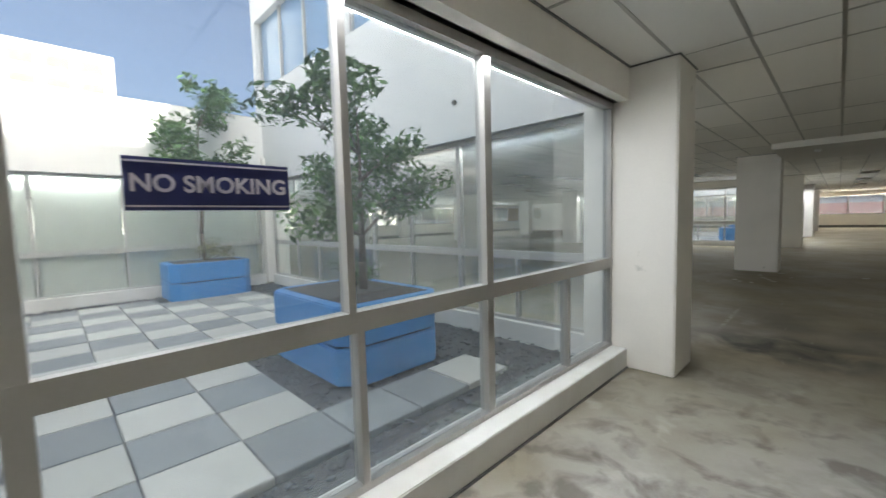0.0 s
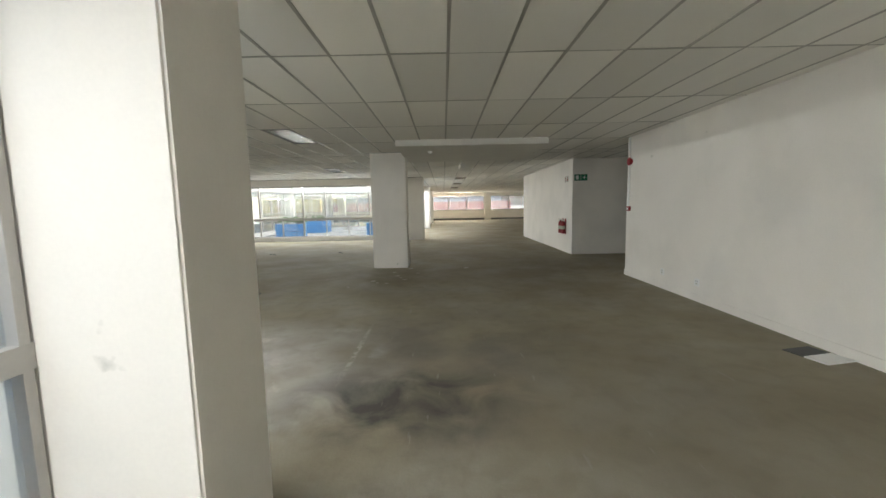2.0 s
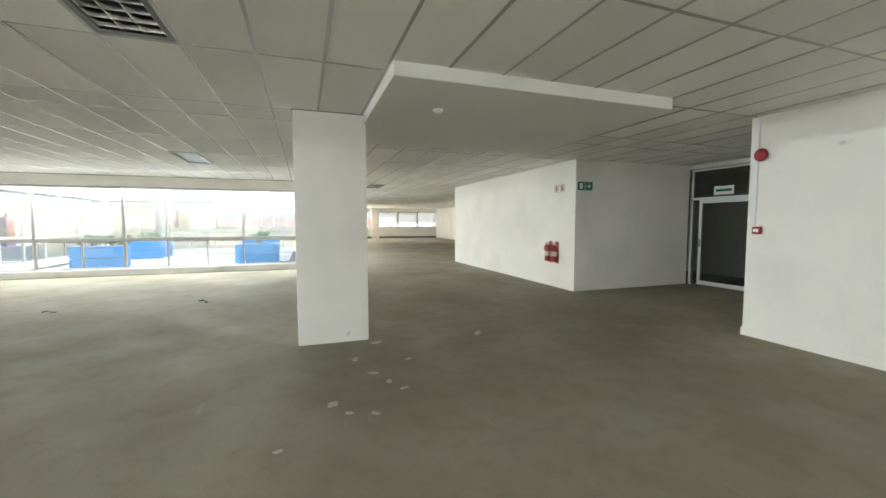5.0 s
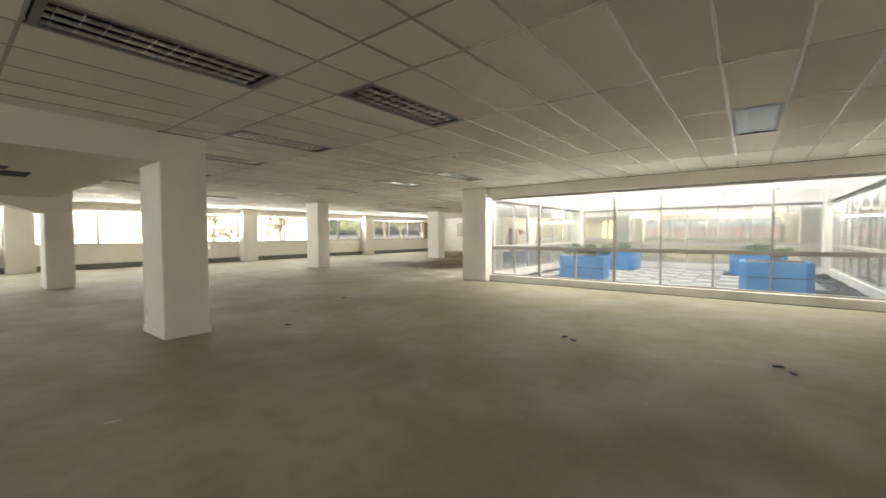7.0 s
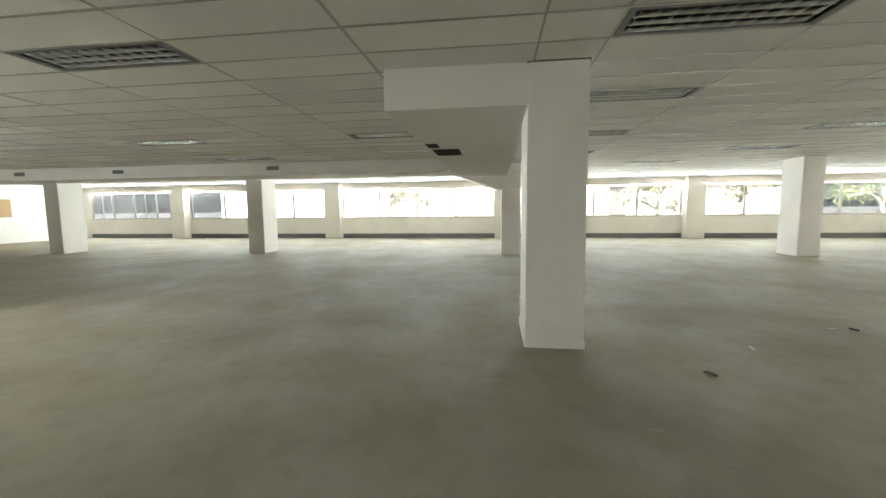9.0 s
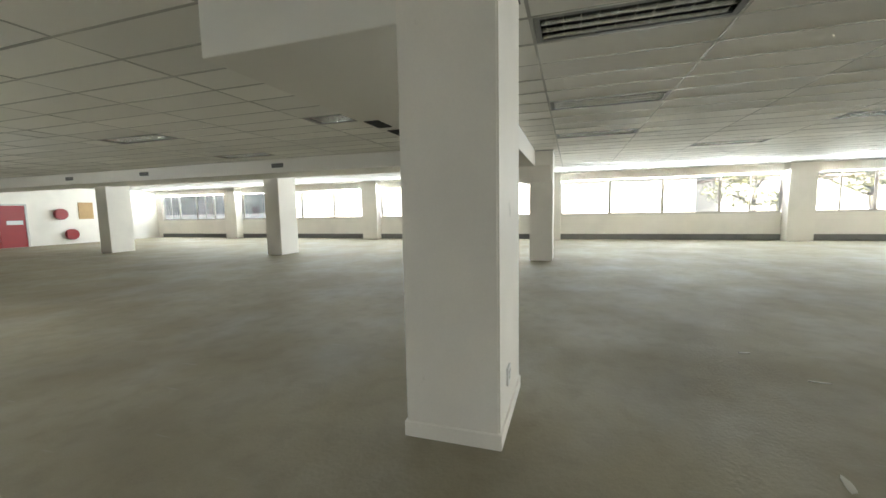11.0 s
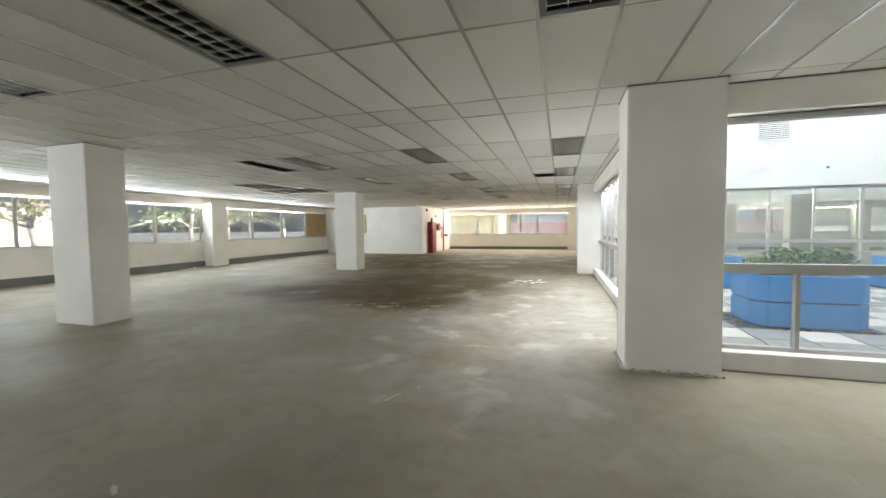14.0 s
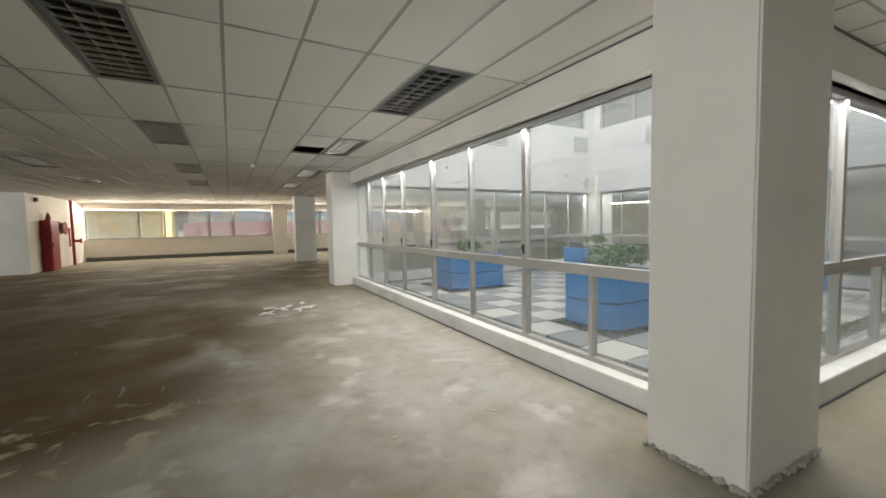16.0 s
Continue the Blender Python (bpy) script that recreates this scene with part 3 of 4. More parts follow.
# ---- courtyard glazing ----
def glazing(name, along, fixed, a, b, upper, lower, thick=(), z0=0.2, zr=1.06, z1=2.58, glass=GLASS, inner=1, out=0.0):
    """A glazed courtyard side: low sill wall, a mid rail, mullions above and below it, and a beam over it.
    inner: the side on which the room lies (+1 or -1 along the fixed axis)."""
    ob = tagged(new(name), "grey aluminium glazing on a low white sill round the courtyard", "window", kind="structure")

    def put(nm, u0, u1, w0, w1, d0, d1, mat, label="", bevel=0.0):
        lo, hi = sorted((fixed + inner * d0, fixed + inner * d1))
        if along == "y":
            part(nm, boxes((lo, hi, u0, u1, w0, w1), bevel=bevel), mat, ob, label)
        else:
            part(nm, boxes((u0, u1, lo, hi, w0, w1), bevel=bevel), mat, ob, label)

    put("window_sill", a, b, -0.1, z0, -0.1, 0.2, SILL, "low white plastered sill", 0.006)
    put("floor_joint", a, b, 0.0, 0.014, 0.2, 0.212, SKIRT, "dark open joint along the floor")
    put("beam", a, b, z1 + 0.06, 3.3, -0.12, 0.2, PLASTER, "white beam over the glazing")
    # a thin dark strip stands in for the shadow along the beam's top
    put("shadow_gap", a, b, H - 0.014, H + 0.001, 0.2, 0.214, SKIRT, "dark strip painting the shadow line where the beam meets the ceiling")
    put("head_rail", a, b, z1, z1 + 0.06, -0.03, 0.05, FRAME)
    put("bottom_rail", a, b, z0, z0 + 0.04, -0.03, 0.05, FRAME)
    put("mid_rail", a, b, zr - 0.05, zr + 0.05, -0.03, 0.05, FRAME)
    ups, los = [a + 0.03] + list(upper) + [b - 0.03], [a + 0.03] + list(lower) + [b - 0.03]
    for xs, w0, w1 in ((ups, zr + 0.05, z1), (los, z0 + 0.04, zr - 0.05)):
        for x in xs:
            h = 0.034 if x in thick else 0.02
            put("mullion", x - h, x + h, w0, w1, -0.028, 0.048, FRAME)
        for i in range(len(xs) - 1):
            put("pane", xs[i] + 0.024, xs[i + 1] - 0.024, w0, w1, 0.0, 0.006, glass)
    return ob


glazing("window_21", "x", BY0, -8.70, 0.0, (-7.08, -4.97, -3.88, -1.76), (-7.9, -7.08, -6.0, -4.97, -3.88, -2.8, -1.76), (-7.08, -4.97), inner=-1)
glazing("window_22", "y", BX0, 9.26, 17.95, (11.15, 12.31, 13.5, 14.79, 15.86, 16.9), (10.2, 11.15, 12.31, 13.5, 14.79, 15.86, 16.9), (11.15, 13.5, 15.86), inner=-1)
glazing("window_23", "x", BY1, -8.8, 0.0, (-7.6, -6.5, -5.4, -4.3, -3.2, -2.1, -1.0), (-7.6, -6.5, -5.4, -4.3, -3.2, -2.1, -1.0), (-6.5, -4.3, -2.1), inner=1)
glazing("window_24", "y", BX1, 9.26, 17.87, (10.4, 11.5, 12.6, 13.7, 14.8, 15.9, 17.0), (10.4, 11.5, 12.6, 13.7, 14.8, 15.9, 17.0), (11.5, 13.7, 15.9), inner=1)
glazing("window_31", "y", AX1, -17.3, -8.74, (-16.2, -15.05, -14.0, -12.88, -11.78, -10.73), (-16.2, -15.05, -14.0, -12.88, -11.74, -10.73, -9.65), (-12.88, -10.73), inner=1)
glazing("window_32", "x", AY1, -8.7, 0.0, (-7.35, -6.3, -5.25, -4.15, -3.09, -2.0), (-7.35, -6.3, -5.25, -4.15, -3.09, -2.0, -1.0), (-2.0, -4.15, -6.3), inner=1)
glazing("window_33", "y", AX0, -17.3, -8.74, (-15.8, -14.4, -13.0, -11.6, -10.2), (-15.8, -14.4, -13.0, -11.6, -10.2), (), inner=-1)
# a flat pale sheet behind each pane of this side
pale_sheets = tagged(new("window_blinds"), "flat pale sheets behind the courtyard windows", "blind")
for a in (-17.2, -15.8, -14.4, -13.0, -11.6, -10.2):
    part("blind", boxes((AX0 - 0.12, AX0 - 0.11, a + 0.04, a + 1.36, 0.24, 2.57)), PALESHEET, pale_sheets)
    part("bottom_bar", boxes((AX0 - 0.125, AX0 - 0.1, a + 0.04, a + 1.36, 0.215, 0.24)), WHITE, pale_sheets)
glazing("window_34", "x", AY0, -8.7, 0.0, (-7, -5.5, -4, -2.5, -1.2), (-7, -5.5, -4, -2.5, -1.2), (), inner=-1)

for y in (11.15, 12.31, 13.5, 14.79, 15.86):
    latch = thing("window_latch", "small black catch on the sliding window frame", "latch", pose(BX0 - 0.048, y, 1.22), "sliding window catches")
    part("plate", boxes((-0.012, 0, -0.014, 0.014, -0.06, 0.06), bevel=0.003), FRAMEDARK, latch)
    part("lever", boxes((-0.03, -0.012, -0.008, 0.008, -0.02, 0.05), bevel=0.003), FRAMEDARK, latch)

# upper walls round the courtyards; UP, their unseen top, is raised to block the sun
UP = 9.5


def upper_wall(name, along, fixed, a, b, top, inner, wins=(), pane=PALEGLASS):
    ob = tagged(new(name), "white rendered upper wall over the courtyard", "wall", kind="structure")

    def put(nm, u0, u1, w0, w1, d0, d1, mat, label=""):
        lo, hi = sorted((fixed + inner * d0, fixed + inner * d1))
        if along == "y":
            part(nm, boxes((lo, hi, u0, u1, w0, w1)), mat, ob, label)
        else:
            part(nm, boxes((u0, u1, lo, hi, w0, w1)), mat, ob, label)

    zs0, zs1 = 4.95, 6.7
    put("wall_panel", a, b, 2.64, zs0 if wins else top, -0.16, 0.1, OUTER)
    if wins:
        put("wall_panel", a, b, zs1, top, -0.16, 0.1, OUTER)
        e = [a] + [v for w in wins for v in w] + [b]
        for i in range(0, len(e), 2):
            if e[i + 1] - e[i] > 0.01:
                put("pier", e[i], e[i + 1], zs0, zs1, -0.16, 0.1, OUTER)
        for u0, u1 in wins:
            n = max(1, round((u1 - u0) / 1.3))
            for k in range(n + 1):
                x = u0 + 0.03 + (u1 - u0 - 0.06) * k / n
                put("mullion", x - 0.03, x + 0.03, zs0, zs1, -0.06, 0.02, FRAME)
            put("pane", u0 + 0.06, u1 - 0.06, zs0, zs1, 0.0, 0.008, pane)
            put("blind", u0 + 0.06, u1 - 0.06, zs0, zs1, 0.06, 0.07, WHITE)
    return ob


upper_wall("wall_upper_1", "x", BY1, -9.1, 0.36, UP, 1, ((-8.2, -3.6), (-3.0, -0.3)))
upper_wall("wall_upper_2", "y", BX1, 9.0, 18.4, UP, 1, ((9.6, 13.4), (13.9, 17.8)))
upper_wall("wall_upper_3", "x", BY0, -9.1, 0.36, UP, -1, ((-8.2, -0.6),))
upper_wall("wall_upper_4", "y", BX0, 9.0, 18.4, 4.27, -1)
upper_wall("wall_upper_5", "x", AY1, -9.1, 0.36, UP, 1, ((-8.9, -5.2), (-4.6, -0.8)), BLUEGLASS)
upper_wall("wall_upper_6", "y", AX1, -17.5, -8.4, UP, 1)
upper_wall("wall_upper_7", "y", AX0, -17.5, -8.4, 4.27, -1)
upper_wall("wall_upper_8", "x", AY0, -9.1, 0.36, 4.27, -1)

# ---- courtyard ground: pavers, gravel borders ----
PAVER = 0.6


def courtyard_ground(name, x0, x1, y0, y1, keep_off, seed):
    rnd = random.Random(seed)
    ob = structure(name, boxes((x0, x1, y0, y1, -0.35, -0.06)), BED, "courtyard ground of chequered pavers edged with dark gravel", "courtyard floor")
    pal, dar = boxes((0.006, PAVER - 0.006, 0.006, PAVER - 0.006, -0.06, 0.0), bevel=0.006), boxes((0.006, PAVER - 0.006, 0.006, PAVER - 0.006, -0.06, 0.0), bevel=0.006)
    meshes = []
    for bm, mat in ((pal, PAVEL), (dar, PAVED)):
        me = bpy.data.meshes.new("paver")
        bm.to_mesh(me)
        bm.free()
        me.materials.append(mat)
        meshes.append(me)
    gx, gy = x0 + 0.6, y0 + 0.6
    nx, ny = int((x1 - x0 - 1.1) / PAVER), int((y1 - y0 - 1.1) / PAVER)
    free = []
    for i in range(nx):
        for j in range(ny):
            px, py = gx + i * PAVER, gy + j * PAVER
            if any(a - 0.2 < px + 0.3 < b + 0.2 and c - 0.2 < py + 0.3 < d + 0.2 for a, b, c, d in keep_off):
                free.append((px, px + PAVER, py, py + PAVER))
                continue
            p = new("paver", meshes[0 if (i + j) % 2 and rnd.random() > 0.12 else 1])
            p.parent = ob
            p.matrix_basis = pose(px, py, rnd.uniform(-0.004, 0.002), rnd.uniform(-0.3, 0.3), rnd.uniform(-0.3, 0.3), 0)
    free += [(x0, gx, y0, y1), (gx + nx * PAVER, x1, y0, y1), (gx, gx + nx * PAVER, y0, gy), (gx, gx + nx * PAVER, gy + ny * PAVER, y1)]
    bm = bmesh.new()
    q = bmesh.ops.create_icosphere(bm, subdivisions=1, radius=1.0)
    base_v = [v.co.copy() for v in bm.verts]
    base_f = [[v.index for v in f.verts] for f in bm.faces]
    bm.free()
    verts, faces = [], []
    total = sum((b - a) * (d - c) for a, b, c, d in free)
    for a, b, c, d in free:
        for k in range(int(5200 * (b - a) * (d - c) / total)):
            cx, cy, s = rnd.uniform(a, b), rnd.uniform(c, d), rnd.uniform(0.014, 0.034)
            rot = Euler((rnd.uniform(-0.4, 0.4), rnd.uniform(-0.4, 0.4), rnd.uniform(0, 6.3))).to_matrix() @ Matrix.Diagonal((s * rnd.uniform(0.8, 1.5), s, s * 0.45))
            o = len(verts)
            off = Vector((cx, cy, -0.055 + rnd.uniform(0, 0.03)))
            verts.extend([rot @ v + off for v in base_v])
            faces.extend([[o + i for i in f] for f in base_f])
    me = bpy.data.meshes.new("gravel")
    me.from_pydata([tuple(v) for v in verts], [], faces)
    me.materials.append(GRAVEL)
    g = new("gravel", me)
    g.parent = ob
    tagged(g, "loose dark grey slate gravel", kind="stuff")


B_PLANTERS = ((-7.4, -5.9, 11.25, 12.3), (-7.4, -5.85, 15.6, 17.0), (-2.35, -0.85, 11.0, 12.3), (-2.7, -1.1, 15.6, 17.0))
A_PLANTERS = ((-2.95, -1.2, -10.95, -9.65), (-8.8, -7.6, -11.1, -9.5))
courtyard_ground("courtyard_floor_1", AX0 + 0.1, AX1 - 0.1, AY0 + 0.1, AY1 - 0.1, A_PLANTERS, 11)
courtyard_ground("courtyard_floor_2", BX0 + 0.1, BX1 - 0.1, BY0 + 0.1, BY1 - 0.1, B_PLANTERS, 12)


# ---- planters and plants ----
def octagon(bm, x0, x1, y0, y1, z0, z1, c):
    pts = ((x0 + c, y0), (x1 - c, y0), (x1, y0 + c), (x1, y1 - c), (x1 - c, y1), (x0 + c, y1), (x0, y1 - c), (x0, y0 + c))
    lo, hi = [bm.verts.new((*p, z0)) for p in pts], [bm.verts.new((*p, z1)) for p in pts]
    fs = [bm.faces.new(lo[::-1]), bm.faces.new(hi)]
    for i in range(8):
        fs.append(bm.faces.new((lo[i], lo[(i + 1) % 8], hi[(i + 1) % 8], hi[i])))
    bmesh.ops.bevel(bm, geom=list({e for f in fs for e in f.edges}), offset=0.015, segments=2, affect="EDGES")


def planter(x0, x1, y0, y1, h=0.77):
    w, d = x1 - x0, y1 - y0
    ob = thing("planter", "bright blue painted two-tier concrete planter full of soil", "planter", pose(x0, y0, -0.02), "blue courtyard planters")
    for nm, z0, z1, c in (("lower_tier", 0.0, h * 0.47, 0.18), ("upper_tier", h * 0.5, h, 0.18)):
        bm = bmesh.new()
        octagon(bm, 0, w, 0, d, z0, z1, c)
        o = part(nm, bm, BLUE, ob)
        if nm == "upper_tier":
            part("soil", boxes((0.14, w - 0.14, 0.14, d - 0.14, h - 0.02, h + 0.004)), SOIL, o, "dark dry soil")
    # inset band, its black standing in for the shadow between the tiers
    bm = bmesh.new()
    octagon(bm, 0.03, w - 0.03, 0.03, d - 0.03, h * 0.46, h * 0.51, 0.18)
    part("groove", bm, BLACK, ob, "inset band coloured black for the shadow between the tiers")
    return ob


def leaf_mesh(name, centres, count, size, rnd, mat, flat=0.5):
    """Many small pointed leaves scattered through blobs (x, y, z, radius)."""
    verts, faces = [], []
    weights = [c[3] ** 2 for c in centres]
    for _ in range(count):
        cx, cy, cz, r = rnd.choices(centres, weights)[0]
        v = Vector((rnd.gauss(0, 1), rnd.gauss(0, 1), rnd.gauss(0, 1)))
        v = v.normalized() * r * rnd.random() ** 0.45
        v.z *= flat + 0.3
        p = Vector((cx, cy, cz)) + v
        s = size * rnd.uniform(0.6, 1.4)
        rot = Euler((rnd.uniform(-0.9, 0.9), rnd.uniform(-0.9, 0.9), rnd.uniform(0, 6.3))).to_matrix()
        k = len(verts)
        for q in ((-1, 0, 0), (-0.1, 0.42, 0.12), (1, 0, -0.05), (-0.1, -0.42, 0.12)):
            verts.append(tuple(p + rot @ (Vector(q) * s)))
        faces.extend([(k, k + 1, k + 2), (k, k + 2, k + 3)])
    me = bpy.data.meshes.new(name)
    me.from_pydata(verts, [], faces)
    me.materials.append(mat)
    return new(name, me)


def tree(x, y, z, height, spread, leaves, size, seed, label, mat=LEAF, lean=0.1, name="tree", trunk=0.05, start=0.3, bark=BARK):
    rnd = random.Random(seed)
    ob = thing(name, label, "tree", pose(x, y, z))
    bm = bmesh.new()
    p, tips = Vector((0, 0, 0)), []
    n = 5
    for k in range(n):
        q = p + Vector((rnd.uniform(-lean, lean), rnd.uniform(-lean, lean), 1)) * (height * 0.75 / n)
        tube(bm, p, q, trunk * (1 - k / n * 0.7), trunk * (1 - (k + 1) / n * 0.7), 8)
        if (k + 1) / n > start:
            for _ in range(3):
                a = rnd.uniform(0, 6.28)
                d = Vector((math.cos(a), math.sin(a), rnd.uniform(0.25, 0.9))) * spread * rnd.uniform(0.45, 0.8)
                m = q + d * 0.55 + Vector((0, 0, rnd.uniform(-0.05, 0.15) * spread))
                tube(bm, q, m, trunk * 0.4, trunk * 0.25, 6)
                tube(bm, m, q + d, trunk * 0.25, trunk * 0.1, 5)
                tips += [m, q + d]
                for _ in range(2):
                    e = q + d + Vector((rnd.uniform(-1, 1), rnd.uniform(-1, 1), rnd.uniform(-0.3, 0.7))) * spread * 0.3
                    tube(bm, m, e, trunk * 0.16, trunk * 0.05, 4)
                    tips.append(e)
        p = q
    part("trunk", bm, bark, ob, smooth=True)
    crown = leaf_mesh("crown", [(t.x, t.y, t.z, spread * rnd.uniform(0.18, 0.36)) for t in tips], leaves, size, rnd, mat)
    crown.parent = ob
    return ob


def shrub(x, y, z, r, leaves, seed, label, size=0.05, mat=LEAF, group="planter shrubs"):
    rnd = random.Random(seed)
    ob = thing("shrub", label, "shrub", pose(x, y, z), group)
    bm, blobs = bmesh.new(), []
    for _ in range(9):
        a, d = rnd.uniform(0, 6.28), r * rnd.uniform(0.2, 0.9)
        t = Vector((math.cos(a) * d, math.sin(a) * d, rnd.uniform(0.4, 1.0) * r * 0.8))
        tube(bm, (t.x * 0.2, t.y * 0.2, -0.01), t, 0.012, 0.005, 5)
        blobs.append((t.x, t.y, t.z, r * 0.4))
    part("stems", bm, BARK, ob)
    c = leaf_mesh("foliage", blobs, leaves, size, rnd, mat, 0.4)
    c.parent = ob
    return ob


for p in B_PLANTERS + A_PLANTERS:
    planter(*p)
shrub(-6.9, 11.8, 0.755, 0.4, 900, 1, "low green shrub growing in a blue planter", 0.045)
shrub(-6.3, 12.0, 0.755, 0.42, 900, 2, "dark leafy shrub growing in a blue planter", 0.06)
shrub(-6.6, 16.3, 0.755, 0.4, 420, 3, "sparse green shrub growing in a blue planter")
shrub(-1.6, 11.7, 0.755, 0.38, 420, 4, "sparse green shrub growing in a blue planter")
shrub(-1.9, 16.3, 0.755, 0.4, 400, 6, "sparse green shrub growing in a blue planter")
shrub(-2.3, -10.2, 0.755, 0.35, 300, 7, "small weedy shrub at the foot of a tree", 0.035)
shrub(-8.2, -10.3, 0.755, 0.5, 260, 8, "dry twiggy shrub in a blue planter", 0.05, LEAFDRY)
tree(-2.0, -10.2, 0.75, 2.1, 0.95, 4200, 0.055, 21, "small leafy tree standing in a blue courtyard planter", start=0.35)
tree(-8.25, -10.3, 0.75, 4.0, 1.2, 2600, 0.09, 22, "slender leafy tree standing in a blue courtyard planter", start=0.35)


# ---- things on the courtyard walls ----
def wall_vent(m):
    ob = thing("wall_vent", "white louvred ventilation grille on the rendered wall", "vent", m, "courtyard wall vents")
    part("frame", boxes((-0.42, 0.42, -0.03, 0, -0.3, -0.26), (-0.42, 0.42, -0.03, 0, 0.26, 0.3), (-0.42, -0.38, -0.03, 0, -0.26, 0.26), (0.38, 0.42, -0.03, 0, -0.26, 0.26)), WHITE, ob)
    # black sheet that paints the shade behind the slats
    part("backing", boxes((-0.38, 0.38, -0.006, 0, -0.26, 0.26)), BLACK, ob)
    for k in range(9):
        bm = boxes((-0.38, 0.38, -0.028, -0.016, -0.24 + k * 0.056, -0.205 + k * 0.056))
        part("slat", bm, WHITE, ob)
    return ob


vent = wall_vent(pose(0.0 - 0.55, BY1 - 0.16, 4.37))
copy_thing(vent, pose(-4.3, BY1 - 0.16, 4.3))
copy_thing(vent, pose(BX1 - 0.16, 15.6, 4.35, 0, 0, -90))


def bulkhead_lamp(m):
    ob = thing("bulkhead_lamp", "small unlit outdoor lamp on the rendered wall", "lamp", m)
    part("base", boxes((-0.14, 0.14, -0.05, 0, -0.05, 0.05), bevel=0.01), WHITE, ob)
    part("cover", boxes((-0.13, 0.13, -0.12, -0.05, -0.07, 0.04), bevel=0.02), TUBE, ob)


bulkhead_lamp(pose(-0.35, BY1 - 0.16, 3.1))
bulkhead_lamp(pose(BX1 - 0.16, 14.4, 3.15, 0, 0, -90))
for x, z in ((-6.2, 3.25), (-3.0, 3.15), (-1.3, 3.2)):
    o = thing("wall_outlet", "small dark drain hole cover in the wall", "pipe end", pose(x, BY1 - 0.16, z))
    bm = bmesh.new()
    tube(bm, (0, -0.03, 0), (0, 0, 0), 0.035)
    part("cap", bm, FRAMEDARK, o)
for x, z in ((-1.9, 3.15), (-5.0, 3.5)):
    o = thing("wall_outlet", "small dark drain hole cover in the wall", "pipe end", pose(x, AY1 - 0.16, z))
    bm = bmesh.new()
    tube(bm, (0, -0.03, 0), (0, 0, 0), 0.035)
    part("cap", bm, FRAMEDARK, o)


# ---- lettering ----
def words(body, size, m, mat, parent, name="lettering", weight=0.0):
    cu = bpy.data.curves.new(name, "FONT")
    cu.body, cu.size, cu.align_x, cu.align_y, cu.extrude, cu.offset = body, size, "CENTER", "CENTER", 0.0012, weight
    tmp = new(name, cu)
    bpy.context.view_layer.update()
    me = bpy.data.meshes.new_from_object(tmp)
    bpy.data.objects.remove(tmp)
    me.materials.append(mat)
    ob = new(name, me)
    ob.parent, ob.matrix_basis = parent, m
    return ob


sticker = thing("window_sticker", "navy no smoking sticker with pale letters on the glass", "sticker", pose(AX1 + 0.014, -12.32, 1.69, 90, 0, 90))
part("sheet", boxes((-0.275, 0.275, -0.09, 0.09, -0.006, 0.0)), NAVY, sticker)
words("NO SMOKING", 0.082, pose(0, 0, 0.004), LILAC, sticker, weight=0.002)
part("line", boxes((-0.27, 0.27, -0.078, -0.072, 0.0, 0.002), (-0.27, 0.27, 0.072, 0.078, 0.0, 0.002)), LILAC, sticker, "thin pale border line")


# ---- ceiling lights ----
def prism(bm, at, low, high, a, b, along_y):
    """A reflector blade that widens upwards, from a to b along y or x."""
    prof = ((at - low, 0.002), (at + low, 0.002), (at + high, 0.032), (at - high, 0.032))
    ends = [[bm.verts.new((u, e, z) if along_y else (e, u, z)) for u, z in prof] for e in (a, b)]
    for k in range(4):
        bm.faces.new((ends[0][k], ends[0][(k + 1) % 4], ends[1][(k + 1) % 4], ends[1][k]))
    bm.faces.new(ends[0][::-1]), bm.faces.new(ends[1])
    bmesh.ops.recalc_face_normals(bm, faces=bm.faces)


def ceiling_light(m):
    ob = thing("ceiling_light", "unlit recessed fluorescent fitting with a bright louvre", "ceiling light", m, "recessed ceiling lights")
    w, l = 0.5, 1.56
    # the housing is black so that the cells read as shaded
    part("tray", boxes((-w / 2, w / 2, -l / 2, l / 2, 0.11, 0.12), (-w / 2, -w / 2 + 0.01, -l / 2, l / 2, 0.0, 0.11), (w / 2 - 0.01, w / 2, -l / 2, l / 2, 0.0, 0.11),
                       (-w / 2 + 0.01, w / 2 - 0.01, -l / 2, -l / 2 + 0.01, 0, 0.11), (-w / 2 + 0.01, w / 2 - 0.01, l / 2 - 0.01, l / 2, 0, 0.11)), BLACK, ob, "steel housing coloured black for the shade inside the cells")
    part("frame", boxes((-w / 2, -w / 2 + 0.04, -l / 2, l / 2, -0.008, 0.0), (w / 2 - 0.04, w / 2, -l / 2, l / 2, -0.008, 0.0),
                        (-w / 2 + 0.04, w / 2 - 0.04, -l / 2, -l / 2 + 0.05, -0.008, 0), (-w / 2 + 0.04, w / 2 - 0.04, l / 2 - 0.05, l / 2, -0.008, 0)), SKIRT, ob)
    rails = (-0.205, -0.068, 0.068, 0.205)
    for x in rails:
        bm = bmesh.new()
        prism(bm, x, 0.003, 0.008, -l / 2 + 0.05, l / 2 - 0.05, True)
        part("louvre_rail", bm, LOUVRE, ob)
    for k in range(11):
        y = -l / 2 + 0.1 + k * (l - 0.2) / 10
        bm = bmesh.new()
        for a, b in zip(rails, rails[1:]):
            prism(bm, y, 0.002, 0.006, a + 0.004, b - 0.004, False)
        part("louvre_blade", bm, LOUVRE, ob)
    return ob


first = None
